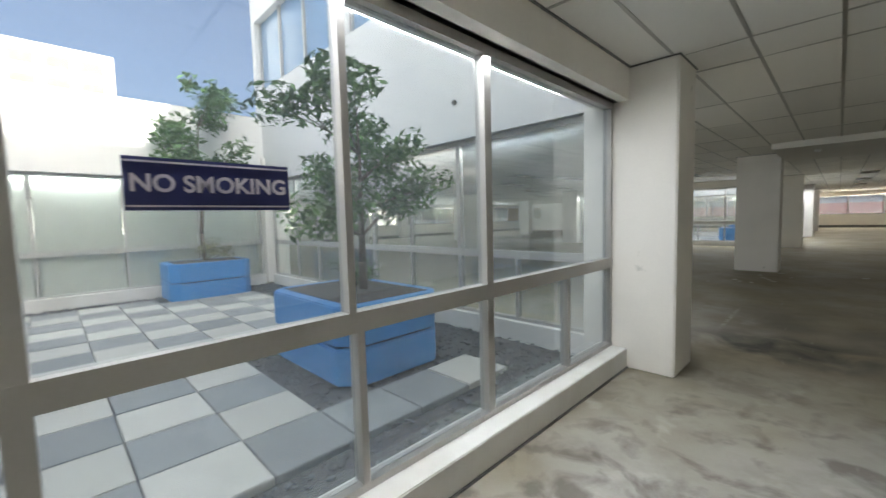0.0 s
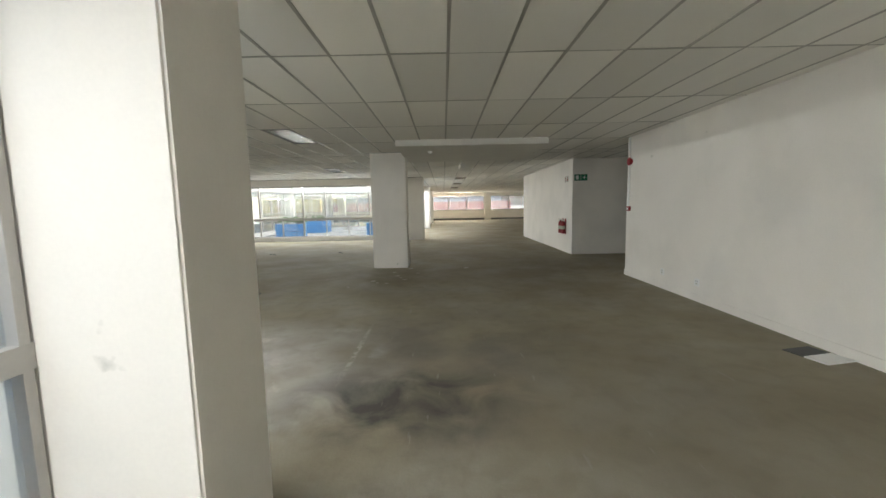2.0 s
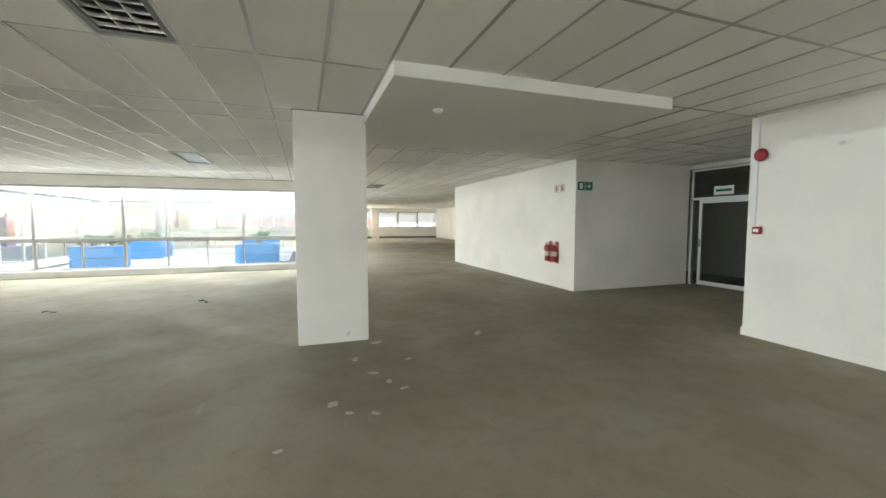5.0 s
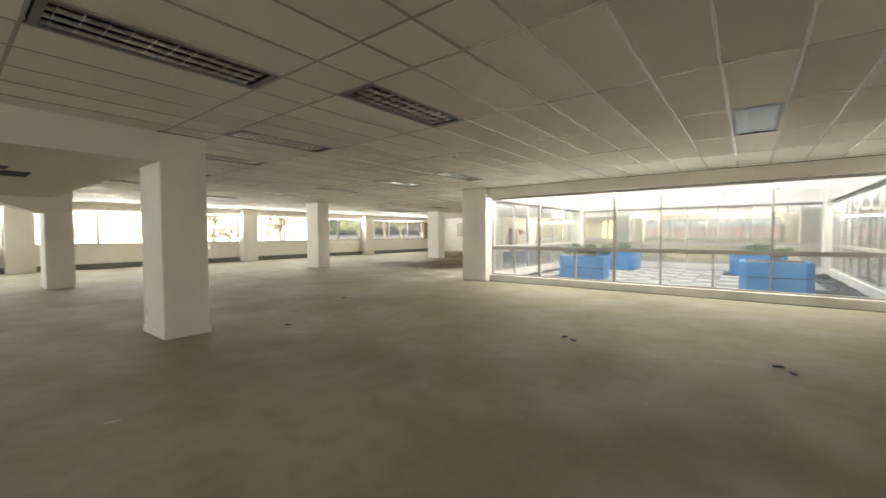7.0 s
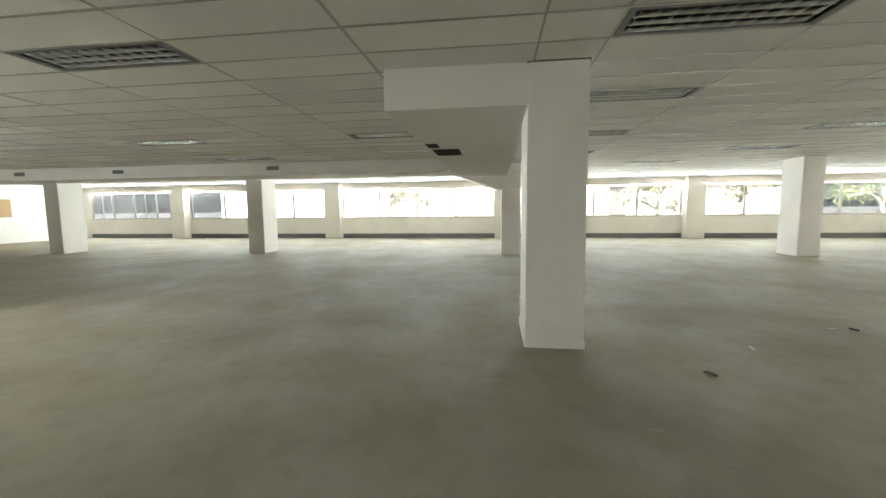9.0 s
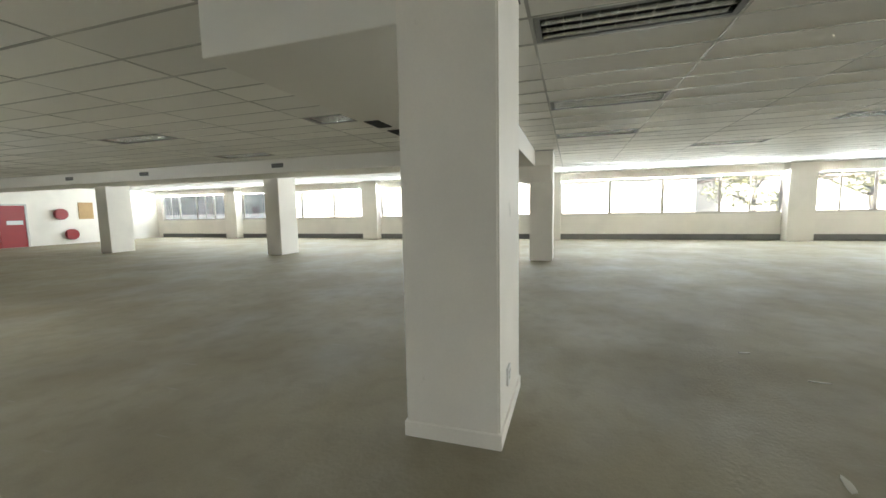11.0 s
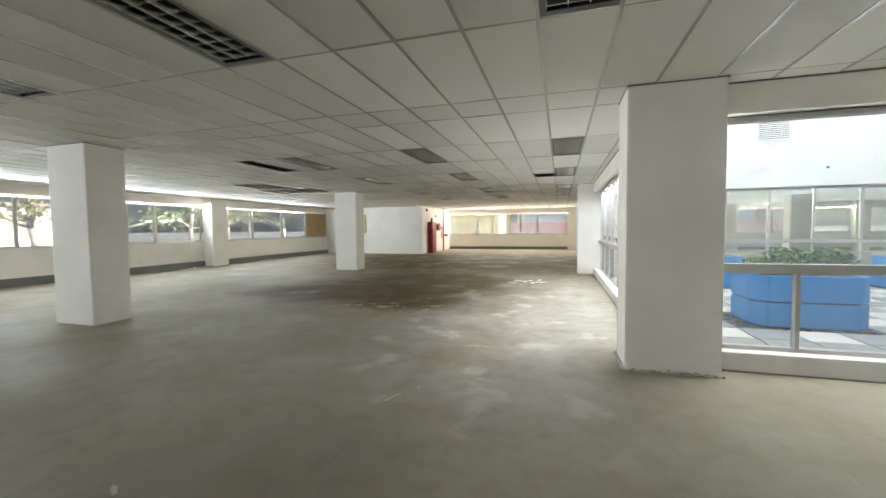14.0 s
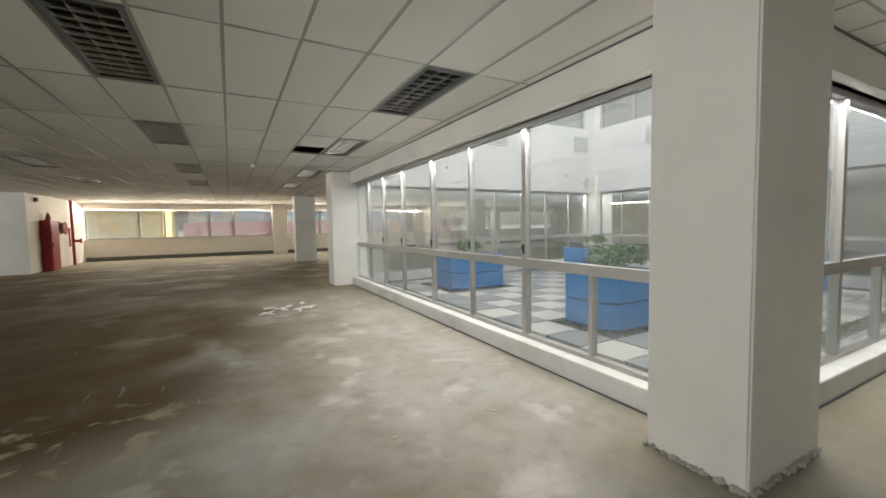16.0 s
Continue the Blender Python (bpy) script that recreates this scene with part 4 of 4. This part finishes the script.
for c, r in sorted(LIGHTS):
    m = pose(CELL_X0 + (c + 0.5) * CELL, sum(ROWS[r]) / 2, H + 0.004)
    if first is None:
        first = ceiling_light(m)
    else:
        copy_thing(first, m)


# ---- safety things ----
def extinguisher(y):
    ob = thing("fire_extinguisher", "red fire extinguisher with a black hose hung on the wall", "extinguisher", pose(5.82, y, 0.6), "pair of extinguishers")
    part("back_plate", boxes((-0.012, 0, -0.07, 0.07, -0.02, 0.5), bevel=0.004), RED, ob, "red backing board")
    bm = bmesh.new()
    tube(bm, (-0.09, 0, 0.02), (-0.09, 0, 0.36), 0.07, seg=18)
    tube(bm, (-0.09, 0, 0.36), (-0.09, 0, 0.41), 0.07, 0.03, seg=18)
    cylinder = part("cylinder", bm, RED, ob)
    bm = bmesh.new()
    tube(bm, (-0.09, 0, 0.15), (-0.09, 0, 0.26), 0.0715, seg=18, caps=False)
    part("paper_label", bm, SIGNGREY, cylinder, "pale printed label")
    bm = boxes((-0.12, -0.06, -0.012, 0.012, 0.41, 0.45), (-0.17, -0.07, -0.01, 0.01, 0.46, 0.475), bevel=0.003)
    part("valve", bm, STEEL, ob)
    bm = bmesh.new()
    pts = [Vector((-0.1, 0.02 + 0.1 * math.sin(k / 9 * 3.14), 0.44 - 0.3 * k / 9 + 0.05 * math.sin(k / 9 * 3.14))) for k in range(10)]
    for a, b in zip(pts, pts[1:]):
        tube(bm, a, b, 0.011, seg=6)
    part("hose", bm, FRAMEDARK, ob)
    part("bracket", boxes((-0.022, -0.012, -0.075, 0.075, 0.2, 0.22)), STEEL, ob)


extinguisher(2.78)
extinguisher(3.04)


def sign(name, m, w, h, mat, label, bars=()):
    ob = thing(name, label, "sign", m)
    part("plate", boxes((-w / 2, w / 2, -h / 2, h / 2, 0, 0.006)), mat, ob)
    for a, b, c, d, mt in bars:
        part("symbol", boxes((a, b, c, d, 0.006, 0.008)), mt, ob)
    return ob


sign("exit_sign", pose(6.07, 2.135, 2.37, 90, 0, 0), 0.4, 0.19, GREEN, "green emergency exit sign with a white arrow",
     ((-0.15, -0.07, -0.06, 0.06, WHITE), (-0.01, 0.0, -0.085, 0.085, WHITE), (0.05, 0.15, -0.012, 0.012, WHITE), (0.1, 0.12, -0.05, 0.05, WHITE)))
sign("extinguisher_sign", pose(5.82, 2.62, 2.36, 90, 0, -90), 0.19, 0.19, SIGNGREY, "white sign with a red arrow above the extinguishers",
     ((-0.02, 0.02, -0.02, 0.06, RED), (-0.05, 0.05, -0.05, -0.02, RED)))
sign("extinguisher_sign", pose(5.82, 2.84, 2.36, 90, 0, -90), 0.17, 0.19, SIGNGREY, "white sign with a red extinguisher symbol",
     ((-0.025, 0.025, -0.06, 0.05, RED),))
sign("door_sign", pose(9.29, 1.3, 2.3, 90, 0, -90), 0.46, 0.2, WHITE, "pale plate over the glass door", ((-0.18, 0.18, -0.03, 0.03, GREEN),))

conduit = thing("cable_conduit", "white plastic cable trunking up the wall corner", "conduit", pose(5.83, -1.58, 0))
part("channel", boxes((-0.022, 0, -0.03, 0.03, 1.5, H), bevel=0.004), WHITE, conduit)
bell = thing("alarm_bell", "round red fire alarm bell high on the wall", "alarm bell", pose(5.83, -1.66, 2.44))
bm = bmesh.new()
tube(bm, (-0.03, 0, 0), (0, 0, 0), 0.06, seg=20)
part("base", bm, RED, bell)
bm = bmesh.new()
bmesh.ops.create_uvsphere(bm, u_segments=20, v_segments=10, radius=0.085, matrix=Matrix.Translation((-0.05, 0, 0)) @ Matrix.Diagonal((0.45, 1, 1, 1)))
part("gong", bm, RED, bell, smooth=True)
call = thing("call_point", "red fire alarm call point with a white face", "call point", pose(5.83, -1.64, 1.45))
part("case", boxes((-0.05, 0, -0.05, 0.05, -0.05, 0.05), bevel=0.006), RED, call)
part("face", boxes((-0.053, -0.05, -0.032, 0.032, -0.02, 0.02)), WHITE, call)

det = None
for x, y, z in ((1.55, -0.95, 2.825), (-11.5, 17.6, H), (-6.5, 4.0, H)):
    o = thing("smoke_detector", "small round white smoke detector on the ceiling", "detector", pose(x, y, z))
    bm = bmesh.new()
    tube(bm, (0, 0, -0.025), (0, 0, 0.0), 0.055, seg=16)
    tube(bm, (0, 0, -0.045), (0, 0, -0.025), 0.03, 0.045, seg=16)
    part("body", bm, WHITE, o)


def socket(m, label="white wall socket plate"):
    o = thing("wall_socket", label, "socket", m, "wall sockets")
    part("plate", boxes((-0.06, 0.06, -0.012, 0, -0.06, 0.06), bevel=0.004), WHITE, o)
    part("switch", boxes((-0.03, -0.005, -0.016, -0.012, 0.01, 0.035), (0.005, 0.03, -0.016, -0.012, 0.01, 0.035)), TUBE, o)
    part("pin_hole", boxes((-0.02, 0.02, -0.0135, -0.012, -0.03, -0.005)), SIGNGREY, o)
    return o


socket(pose(5.83, -3.0, 0.31, 0, 0, -90))
socket(pose(5.83, -4.0, 0.3, 0, 0, -90))
socket(pose(-9.45, 0.0, 0.33))
socket(pose(-9.0, 0.6, 0.35, 0, 0, 180))

# tall red hose cabinet, hose reel and riser on the corner room wall
cab = thing("fire_cabinet", "tall dark red fire cabinet standing against the wall", "fire cabinet", pose(-18.45, 28.35, 0))
part("body", boxes((0, 0.3, 0, 0.85, 0.0, 1.98), bevel=0.015), RED, cab)
part("door", boxes((0.3, 0.325, 0.03, 0.82, 0.05, 1.94), bevel=0.006), RED, cab)
part("handle", boxes((0.325, 0.35, 0.08, 0.11, 0.95, 1.12), bevel=0.004), FRAMEDARK, cab, "black pull handle")
bm = bmesh.new()
tube(bm, (0.15, 0.4, 1.98), (0.15, 0.4, 2.2), 0.09, 0.05, seg=16)
tube(bm, (0.15, 0.4, 2.2), (0.15, 0.4, 2.3), 0.05, 0.02, seg=12)
part("top_valve", bm, RED, cab)
bm = bmesh.new()
for k in range(12):
    a0, a1 = 6.283 * k / 12, 6.283 * (k + 1) / 12
    tube(bm, (0.18 + 0.16 * math.cos(a0), -0.03, 1.42 + 0.32 * math.sin(a0)), (0.18 + 0.16 * math.cos(a1), -0.03, 1.42 + 0.32 * math.sin(a1)), 0.028, seg=8)
part("hose_loop", bm, RED, cab, "looped red hose")
siren = thing("alarm_sounder", "small dark alarm sounder high on the wall", "alarm", pose(-18.45, 28.1, 2.75))
part("case", boxes((0, 0.1, -0.08, 0.08, -0.08, 0.08), bevel=0.015), FRAMEDARK, siren)
plate = thing("fire_notice", "small dark notice plate on the wall", "sign", pose(-18.45, 30.1, 2.42))
part("plate", boxes((0, 0.008, -0.2, 0.2, -0.07, 0.07)), SKIRT, plate)
riser = thing("fire_riser", "red painted fire riser pipe with a valve", "pipe", pose(-18.3, 31.4, 0))
bm = bmesh.new()
tube(bm, (0, 0, 0), (0, 0, H + 0.05), 0.055, seg=14)
part("pipe", bm, RED, riser)
bm = bmesh.new()
tube(bm, (0, 0, 1.1), (0.3, 0, 1.1), 0.06, seg=12)
tube(bm, (0.02, -0.5, 0.9), (0.02, 0, 0.9), 0.03, seg=10)
tube(bm, (0.02, -0.5, 0.9), (0.02, -0.5, 1.7), 0.03, seg=10)
part("valve", bm, RED, riser)
bm = bmesh.new()
tube(bm, (0.26, 0, 1.1), (0.3, 0, 1.1), 0.11, seg=16)
part("hand_wheel", bm, RED, riser)


def hose_reel(m, label):
    ob = thing("fire_hose_reel", label, "hose reel", m, "red hose reels")
    bm = bmesh.new()
    tube(bm, (0, -0.2, 0), (0, -0.06, 0), 0.22, seg=22)
    part("coil", bm, FRAMEDARK, ob, "coiled black hose")
    for y in (-0.22, -0.06):
        bm = bmesh.new()
        tube(bm, (0, y, 0), (0, y + 0.02, 0), 0.28, seg=24)
        part("disc", bm, RED, ob)
    part("bracket", boxes((-0.04, 0.04, -0.05, 0, -0.2, 0.2)), RED, ob)


hose_reel(pose(-18.45, 30.3, 1.68, 0, 0, 90), "red fire hose reel beside the riser pipe")
hose_reel(pose(-20.0, S_IN, 1.58, 0, 0, 180), "red fire hose reel high on the end wall")
hose_reel(pose(-20.4, S_IN, 0.5, 0, 0, 180), "red fire hose reel low on the end wall")
d4 = tagged(new("door_4"), "closed red double door with a pale notice", "door", kind="structure")
for x0, x1 in ((-18.6, -17.65), (-17.63, -16.7)):
    part("leaf", boxes((x0, x1, S_IN, S_IN + 0.05, 0.01, 2.02), bevel=0.004), RED, d4)
part("door_frame", boxes((-18.68, -18.6, S_IN, S_IN + 0.07, 0, 2.1), (-16.7, -16.62, S_IN, S_IN + 0.07, 0, 2.1), (-18.6, -16.7, S_IN, S_IN + 0.07, 2.02, 2.1)), FRAME, d4)
part("notice", boxes((-18.5, -17.9, S_IN + 0.05, S_IN + 0.055, 1.1, 1.3)), WHITE, d4, "pale printed notice")
nb = thing("notice_board", "tan framed board hung on the end wall", "notice board", pose(-21.2, S_IN, 1.75))
part("panel", boxes((-0.35, 0.35, 0, 0.02, -0.45, 0.45)), BOARD, nb)
hatch = thing("wall_hatch", "small tan framed hatch window in the white wall", "hatch", pose(-22.7, 27.3, 1.93))
part("frame", boxes((-0.42, 0.42, -0.03, 0, -0.58, -0.52), (-0.42, 0.42, -0.03, 0, 0.52, 0.58), (-0.42, -0.36, -0.03, 0, -0.52, 0.52), (0.36, 0.42, -0.03, 0, -0.52, 0.52), (-0.03, 0.03, -0.03, 0, -0.52, 0.52)), BOARD, hatch)
part("pane", boxes((-0.36, -0.03, -0.012, -0.002, -0.52, 0.52), (0.03, 0.36, -0.012, -0.002, -0.52, 0.52)), PALESHEET, hatch)
for y in (-7.0, -12.3, -16.0):
    o = thing("duct_grille", "small dark grille in the duct casing", "vent", pose(-15.9, y, 2.78))
    part("grille", boxes((0, 0.01, -0.2, 0.2, -0.06, 0.06)), SKIRT, o)
    part("blade", boxes((0.01, 0.016, -0.19, 0.19, -0.03, -0.02), (0.01, 0.016, -0.19, 0.19, 0.02, 0.03)), FRAMEDARK, o)

# ---- things left on the floor ----
rnd = random.Random(9)


def chip(name, x, y, l, w, h, mat, label, category, group=""):
    """A broken flat piece lying on the floor."""
    bm = bmesh.new()
    n = rnd.randint(5, 7)
    pts = []
    for k in range(n):
        a = 6.283 * k / n + rnd.uniform(-0.3, 0.3)
        pts.append((math.cos(a) * l / 2 * rnd.uniform(0.75, 1.1), math.sin(a) * w / 2 * rnd.uniform(0.75, 1.1)))
    lo, hi = [bm.verts.new((*p, 0)) for p in pts], [bm.verts.new((p[0] * 0.96, p[1] * 0.96, h)) for p in pts]
    bm.faces.new(lo[::-1]), bm.faces.new(hi)
    for k in range(n):
        bm.faces.new((lo[k], lo[(k + 1) % n], hi[(k + 1) % n], hi[k]))
    ob = tagged(mesh_object(name, bm, mat), label, category, group)
    ob.matrix_basis = pose(x, y, 0.0005, 0, 0, rnd.uniform(0, 180))
    return ob


DEBRIS = ((-10.36, 14.6, 0.3, 0.06), (-9.88, 13.46, 0.22, 0.08), (-10.2, 10.18, 0.16, 0.05), (-11.03, 10.19, 0.08, 0.05),
          (-11.68, 7.37, 0.28, 0.05), (-11.52, 7.64, 0.1, 0.05), (-10.77, 4.0, 0.18, 0.05), (-9.72, 3.71, 0.2, 0.06), (-11.87, 5.74, 0.22, 0.05),
          (-11.63, 5.71, 0.2, 0.05), (-12.73, 5.77, 0.2, 0.05), (-11.49, 5.0, 0.25, 0.04), (2.39, -0.19, 0.3, 0.14), (0.3, -1.8, 0.16, 0.14), (0.42, -2.0, 0.1, 0.08),
          (0.96, -0.16, 0.24, 0.16), (0.75, -1.2, 0.18, 0.1), (1.2, -0.9, 0.1, 0.06), (-0.1, -2.4, 0.09, 0.06), (0.62, -0.72, 0.2, 0.1), (0.96, -1.67, 0.14, 0.07), (0.86, -1.47, 0.12, 0.08), (0.62, -2.07, 0.13, 0.08), (-6.14, -1.14, 0.16, 0.05), (-8.9, 2.35, 0.2, 0.07), (-8.3, 3.2, 0.2, 0.05), (-10.3, 2.9, 0.2, 0.05), (-10.9, 2.6, 0.15, 0.04))
for x, y, l, w in DEBRIS:
    chip("plaster_chip", x, y, l * 0.85, w * 0.75, 0.006, CHIP, "pale flake of plaster lying on the bare floor", "debris", "loose plaster flakes")
for x, y in ((-8.16, 1.58), (-4.07, 3.47), (-1.75, 3.58), (-1.66, -2.9), (-1.86, 3.78), (-4.24, 3.58), (-9.71, 3.94)):
    o = chip("carpet_scrap", x, y, 0.13, 0.07, 0.014, FRAMEDARK, "dark scrap of old carpet lying on the floor", "debris", "dark floor scraps")
for k in range(16):
    ob = chip("tile_piece", -10.95 + rnd.gauss(0, 0.3), 15.45 + rnd.gauss(0, 0.22), rnd.uniform(0.12, 0.4), rnd.uniform(0.06, 0.14), 0.015, WHITE,
              "broken white ceiling tile piece in a small heap", "debris", "broken tile heap")
    ob.location.z = 0.001 + 0.004 * (k % 5)
fp = thing("floor_panel", "black and white loose panel lying by the wall", "panel", pose(5.62, -6.28, 0, 0, 0, 12))
part("dark_sheet", boxes((-0.2, 0.15, 0.0, 0.2, 0.001, 0.012)), FRAMEDARK, fp)
part("white_sheet", boxes((-0.2, 0.15, -0.22, -0.01, 0.001, 0.014)), WHITE, fp)

# ---- outside ----
G = -0.6
gm = bmesh.new()
bmesh.ops.create_grid(gm, x_segments=2, y_segments=2, size=1500, matrix=Matrix.Translation((0, 0, G)))
structure("ground", gm, ASPHALT, "grey road and yards round the building", "ground")


def far_house(name, x0, x1, y0, y1, z1, face, wins, mat=HOUSE, label="white rendered house with small windows across the street", roof=True, glass=SKIRT):
    """face: 'e' or 's', the side that is seen; wins: (along0, along1, z0, z1)."""
    ob = thing(name, label, "building")
    part("wall", boxes((x0, x1, y0, y1, G, z1)), mat, ob)
    if roof:
        part("roof", boxes((x0 - 0.4, x1 + 0.4, y0 - 0.4, y1 + 0.4, z1, z1 + 0.25)), HOUSEROOF, ob)
    for a, b, c, d in wins:
        if face == "e":
            part("window", boxes((x1, x1 + 0.03, a, b, c, d)), glass, ob)
            part("window_sill", boxes((x1, x1 + 0.12, a - 0.08, b + 0.08, c - 0.09, c)), mat, ob)
        else:
            part("window", boxes((a, b, y0 - 0.03, y0, c, d)), glass, ob)
            part("window_sill", boxes((a - 0.08, b + 0.08, y0 - 0.12, y0, c - 0.09, c)), mat, ob)
    return ob


far_house("white_house", -64, -55, -3, 13.5, 4.3, "e", [(y, y + 1.3, 1.2, 2.3) for y in (-1.5, 2.0, 5.6, 9.2, 11.6)])
far_house("office_block", -62, -50, -34, -13, 7.0, "e", [(y, y + 2.2, z, z + 1.5) for z in (1.3, 4.0) for y in (-33, -30.2, -27.4, -24.6, -21.8, -19.0, -16.2)],
          label="pale office block with rows of windows", glass=FARGLASS)
far_house("long_house", -72, -60, 17, 36, 4.2, "e", [(y, y + 1.2, 1.2, 2.4) for y in (18.5, 22, 25.5, 29, 32.5)], label="low white house behind the street trees")
far_house("apartment_tower", -75, -60, -34, -22, 34, "e", [(y, y + 2.4, z, z + 1.5) for z in range(6, 33, 3) for y in (-33.2, -29.6, -26.0)], roof=False, label="tall white apartment tower far off")
far_house("apartment_tower", -92, -76, -16, -4, 27, "e", [(y, y + 2.4, z, z + 1.5) for z in range(6, 26, 3) for y in (-15, -11.4, -7.8)], roof=False, label="white apartment tower behind the low roofs")
far_house("shop_building", -16, 12, 60, 70, 6.5, "s", [(x, x + 2.6, 3.0, 4.6) for x in range(-15, 11, 4)], mat=BLUEROOF, label="shop building across the street to the north", glass=BLUEGLASS)
hoard = thing("street_hoarding", "long red painted hoarding along the street", "hoarding")
part("panel", boxes((-15.7, 12, 50, 50.15, G, 2.2)), REDFAR, hoard)
yellow = thing("yellow_wall_building", "yellow rendered building behind trees", "building")
part("wall", boxes((-40, -17.4, 52, 64, G, 5.5)), YELLOW, yellow)


def parked_car(m, mat, label):
    ob = thing("parked_car", label, "car", m, "parked cars")
    prof = ((-2.1, 0.35), (-2.1, 0.8), (-1.9, 0.95), (-1.35, 1.0), (-0.75, 1.45), (0.7, 1.47), (1.35, 1.02), (2.0, 0.92), (2.1, 0.7), (2.1, 0.35))
    bm = bmesh.new()
    for s in (0.0,):
        a = [bm.verts.new((x, -0.82 + (0.12 if z > 1.2 else 0), z)) for x, z in prof]
        b = [bm.verts.new((x, 0.82 - (0.12 if z > 1.2 else 0), z)) for x, z in prof]
        n = len(prof)
        bm.faces.new(a), bm.faces.new(b[::-1])
        for i in range(n):
            bm.faces.new((a[i], b[i], b[(i + 1) % n], a[(i + 1) % n]))
    bmesh.ops.recalc_face_normals(bm, faces=bm.faces)
    part("body", bm, mat, ob)
    for y in (-0.79, 0.77):
        part("side_window", boxes((-0.9, 0.95, y - 0.0, y + 0.02, 1.05, 1.36)), FRAMEDARK, ob)
    for x in (-1.3, 1.3):
        for y in (-0.85, 0.67):
            bm = bmesh.new()
            tube(bm, (0, 0, 0), (0, 0.18, 0), 0.32, seg=16)
            w = part("wheel", bm, FRAMEDARK, ob)
            w.matrix_basis = pose(x, y, 0.32)


parked_car(pose(-12.0, 41, G), WHITE, "white parked car in the street")
parked_car(pose(-2.5, 41.5, G), WHITE, "white parked car in the street")
parked_car(pose(4.0, 41, G), REDFAR, "red parked car in the street")
for i, (x, y, h, s) in enumerate(((-36, 17.5, 8, 3.2), (-39, 24, 8, 3.4), (-34, -5.0, 8, 3.4), (-38, -9.5, 7, 3.0), (-40, 30, 8, 3.2), (-35, 11.5, 6.5, 2.4), (-27, 47, 7, 2.6), (-44, 36, 8, 3.4), (-50, 44, 9, 3.6), (-40, 42, 8, 3.4), (-56, 54, 9, 3.8))):
    tree(x, y, G, h, s, 1300, 0.17, 40 + i, "street tree with pale branches and sparse leaves", LEAFFAR if i % 3 == 1 else LEAFDRY, 0.18, trunk=0.2, start=0.25, bark=PALEBARK)


# ---- daylight standing in the openings: narrow lamps under the heads of the windows ----
def opening_lamp(name, a, b, facing, watts, tint=(0.95, 0.98, 1.0)):
    """A thin strip lamp from a to b, facing along the given way."""
    a, b = Vector(a), Vector(b)
    lamp = bpy.data.lights.new(name, "AREA")
    lamp.shape, lamp.size, lamp.size_y = "RECTANGLE", (b - a).length, 0.014
    lamp.energy, lamp.color = watts * (b - a).length, tint
    ob = new(name, lamp)
    z = -Vector(facing).normalized()
    x = (b - a).normalized()
    y = z.cross(x)
    ob.matrix_basis = Matrix.Translation((a + b) / 2) @ Matrix((x, y, z)).transposed().to_4x4()


for a, b in ((-24.0, -18.5), (-17.5, -9.4), (-8.4, -0.4), (0.6, 8.7), (9.6, 17.7), (18.6, 25.2)):
    opening_lamp("sky_light_west", (W_IN - 0.092, a, HEAD_Z - 0.03), (W_IN - 0.092, b, HEAD_Z - 0.03), (1, 0, 0.15), SKY_WATTS, (0.88, 0.95, 1.0))
for a, b in ((-18.3, -9.8), (-8.9, -0.5), (0.5, 6.2)):
    opening_lamp("sky_light_north", (a, N_IN + 0.092, HEAD_Z - 0.03), (b, N_IN + 0.092, HEAD_Z - 0.03), (0, -1, 0.1), SKY_WATTS, (1.0, 0.91, 0.76))
for p, q, f in (((-8.6, BY0), (-0.1, BY0), (0, -1)), ((BX0, 9.6), (BX0, 16.8), (-1, 0)), ((-8.7, BY1), (-0.1, BY1), (0, 1)), ((BX1, 9.4), (BX1, 17.7), (1, 0)),
                ((AX1, -17.2), (AX1, -9.6), (1, 0)), ((-8.6, AY1), (-0.1, AY1), (0, 1)), ((AX0, -17.2), (AX0, -8.9), (-1, 0)), ((-8.6, AY0), (-0.1, AY0), (0, -1))):
    opening_lamp("sky_light_courtyard", (p[0] + 0.062 * f[0], p[1] + 0.062 * f[1], 2.572), (q[0] + 0.062 * f[0], q[1] + 0.062 * f[1], 2.572), (*f, -2.4), COURT_WATTS * (1.1 if p[1] < 0 else 1.0))
# the open tops of the courtyards
for x0, x1, y0, y1 in ((AX0, AX1, AY0, AY1), (BX0, BX1, BY0, BY1)):
    top_light = bpy.data.lights.new("sky_light_top", "AREA")
    top_light.shape, top_light.size, top_light.size_y = "RECTANGLE", x1 - x0 - 0.5, y1 - y0 - 0.5
    top_light.energy, top_light.color = COURT_TOP_WATTS, (0.93, 0.97, 1.0)
    new("sky_light_top", top_light).location = ((x0 + x1) / 2, (y0 + y1) / 2, UP - 0.1)
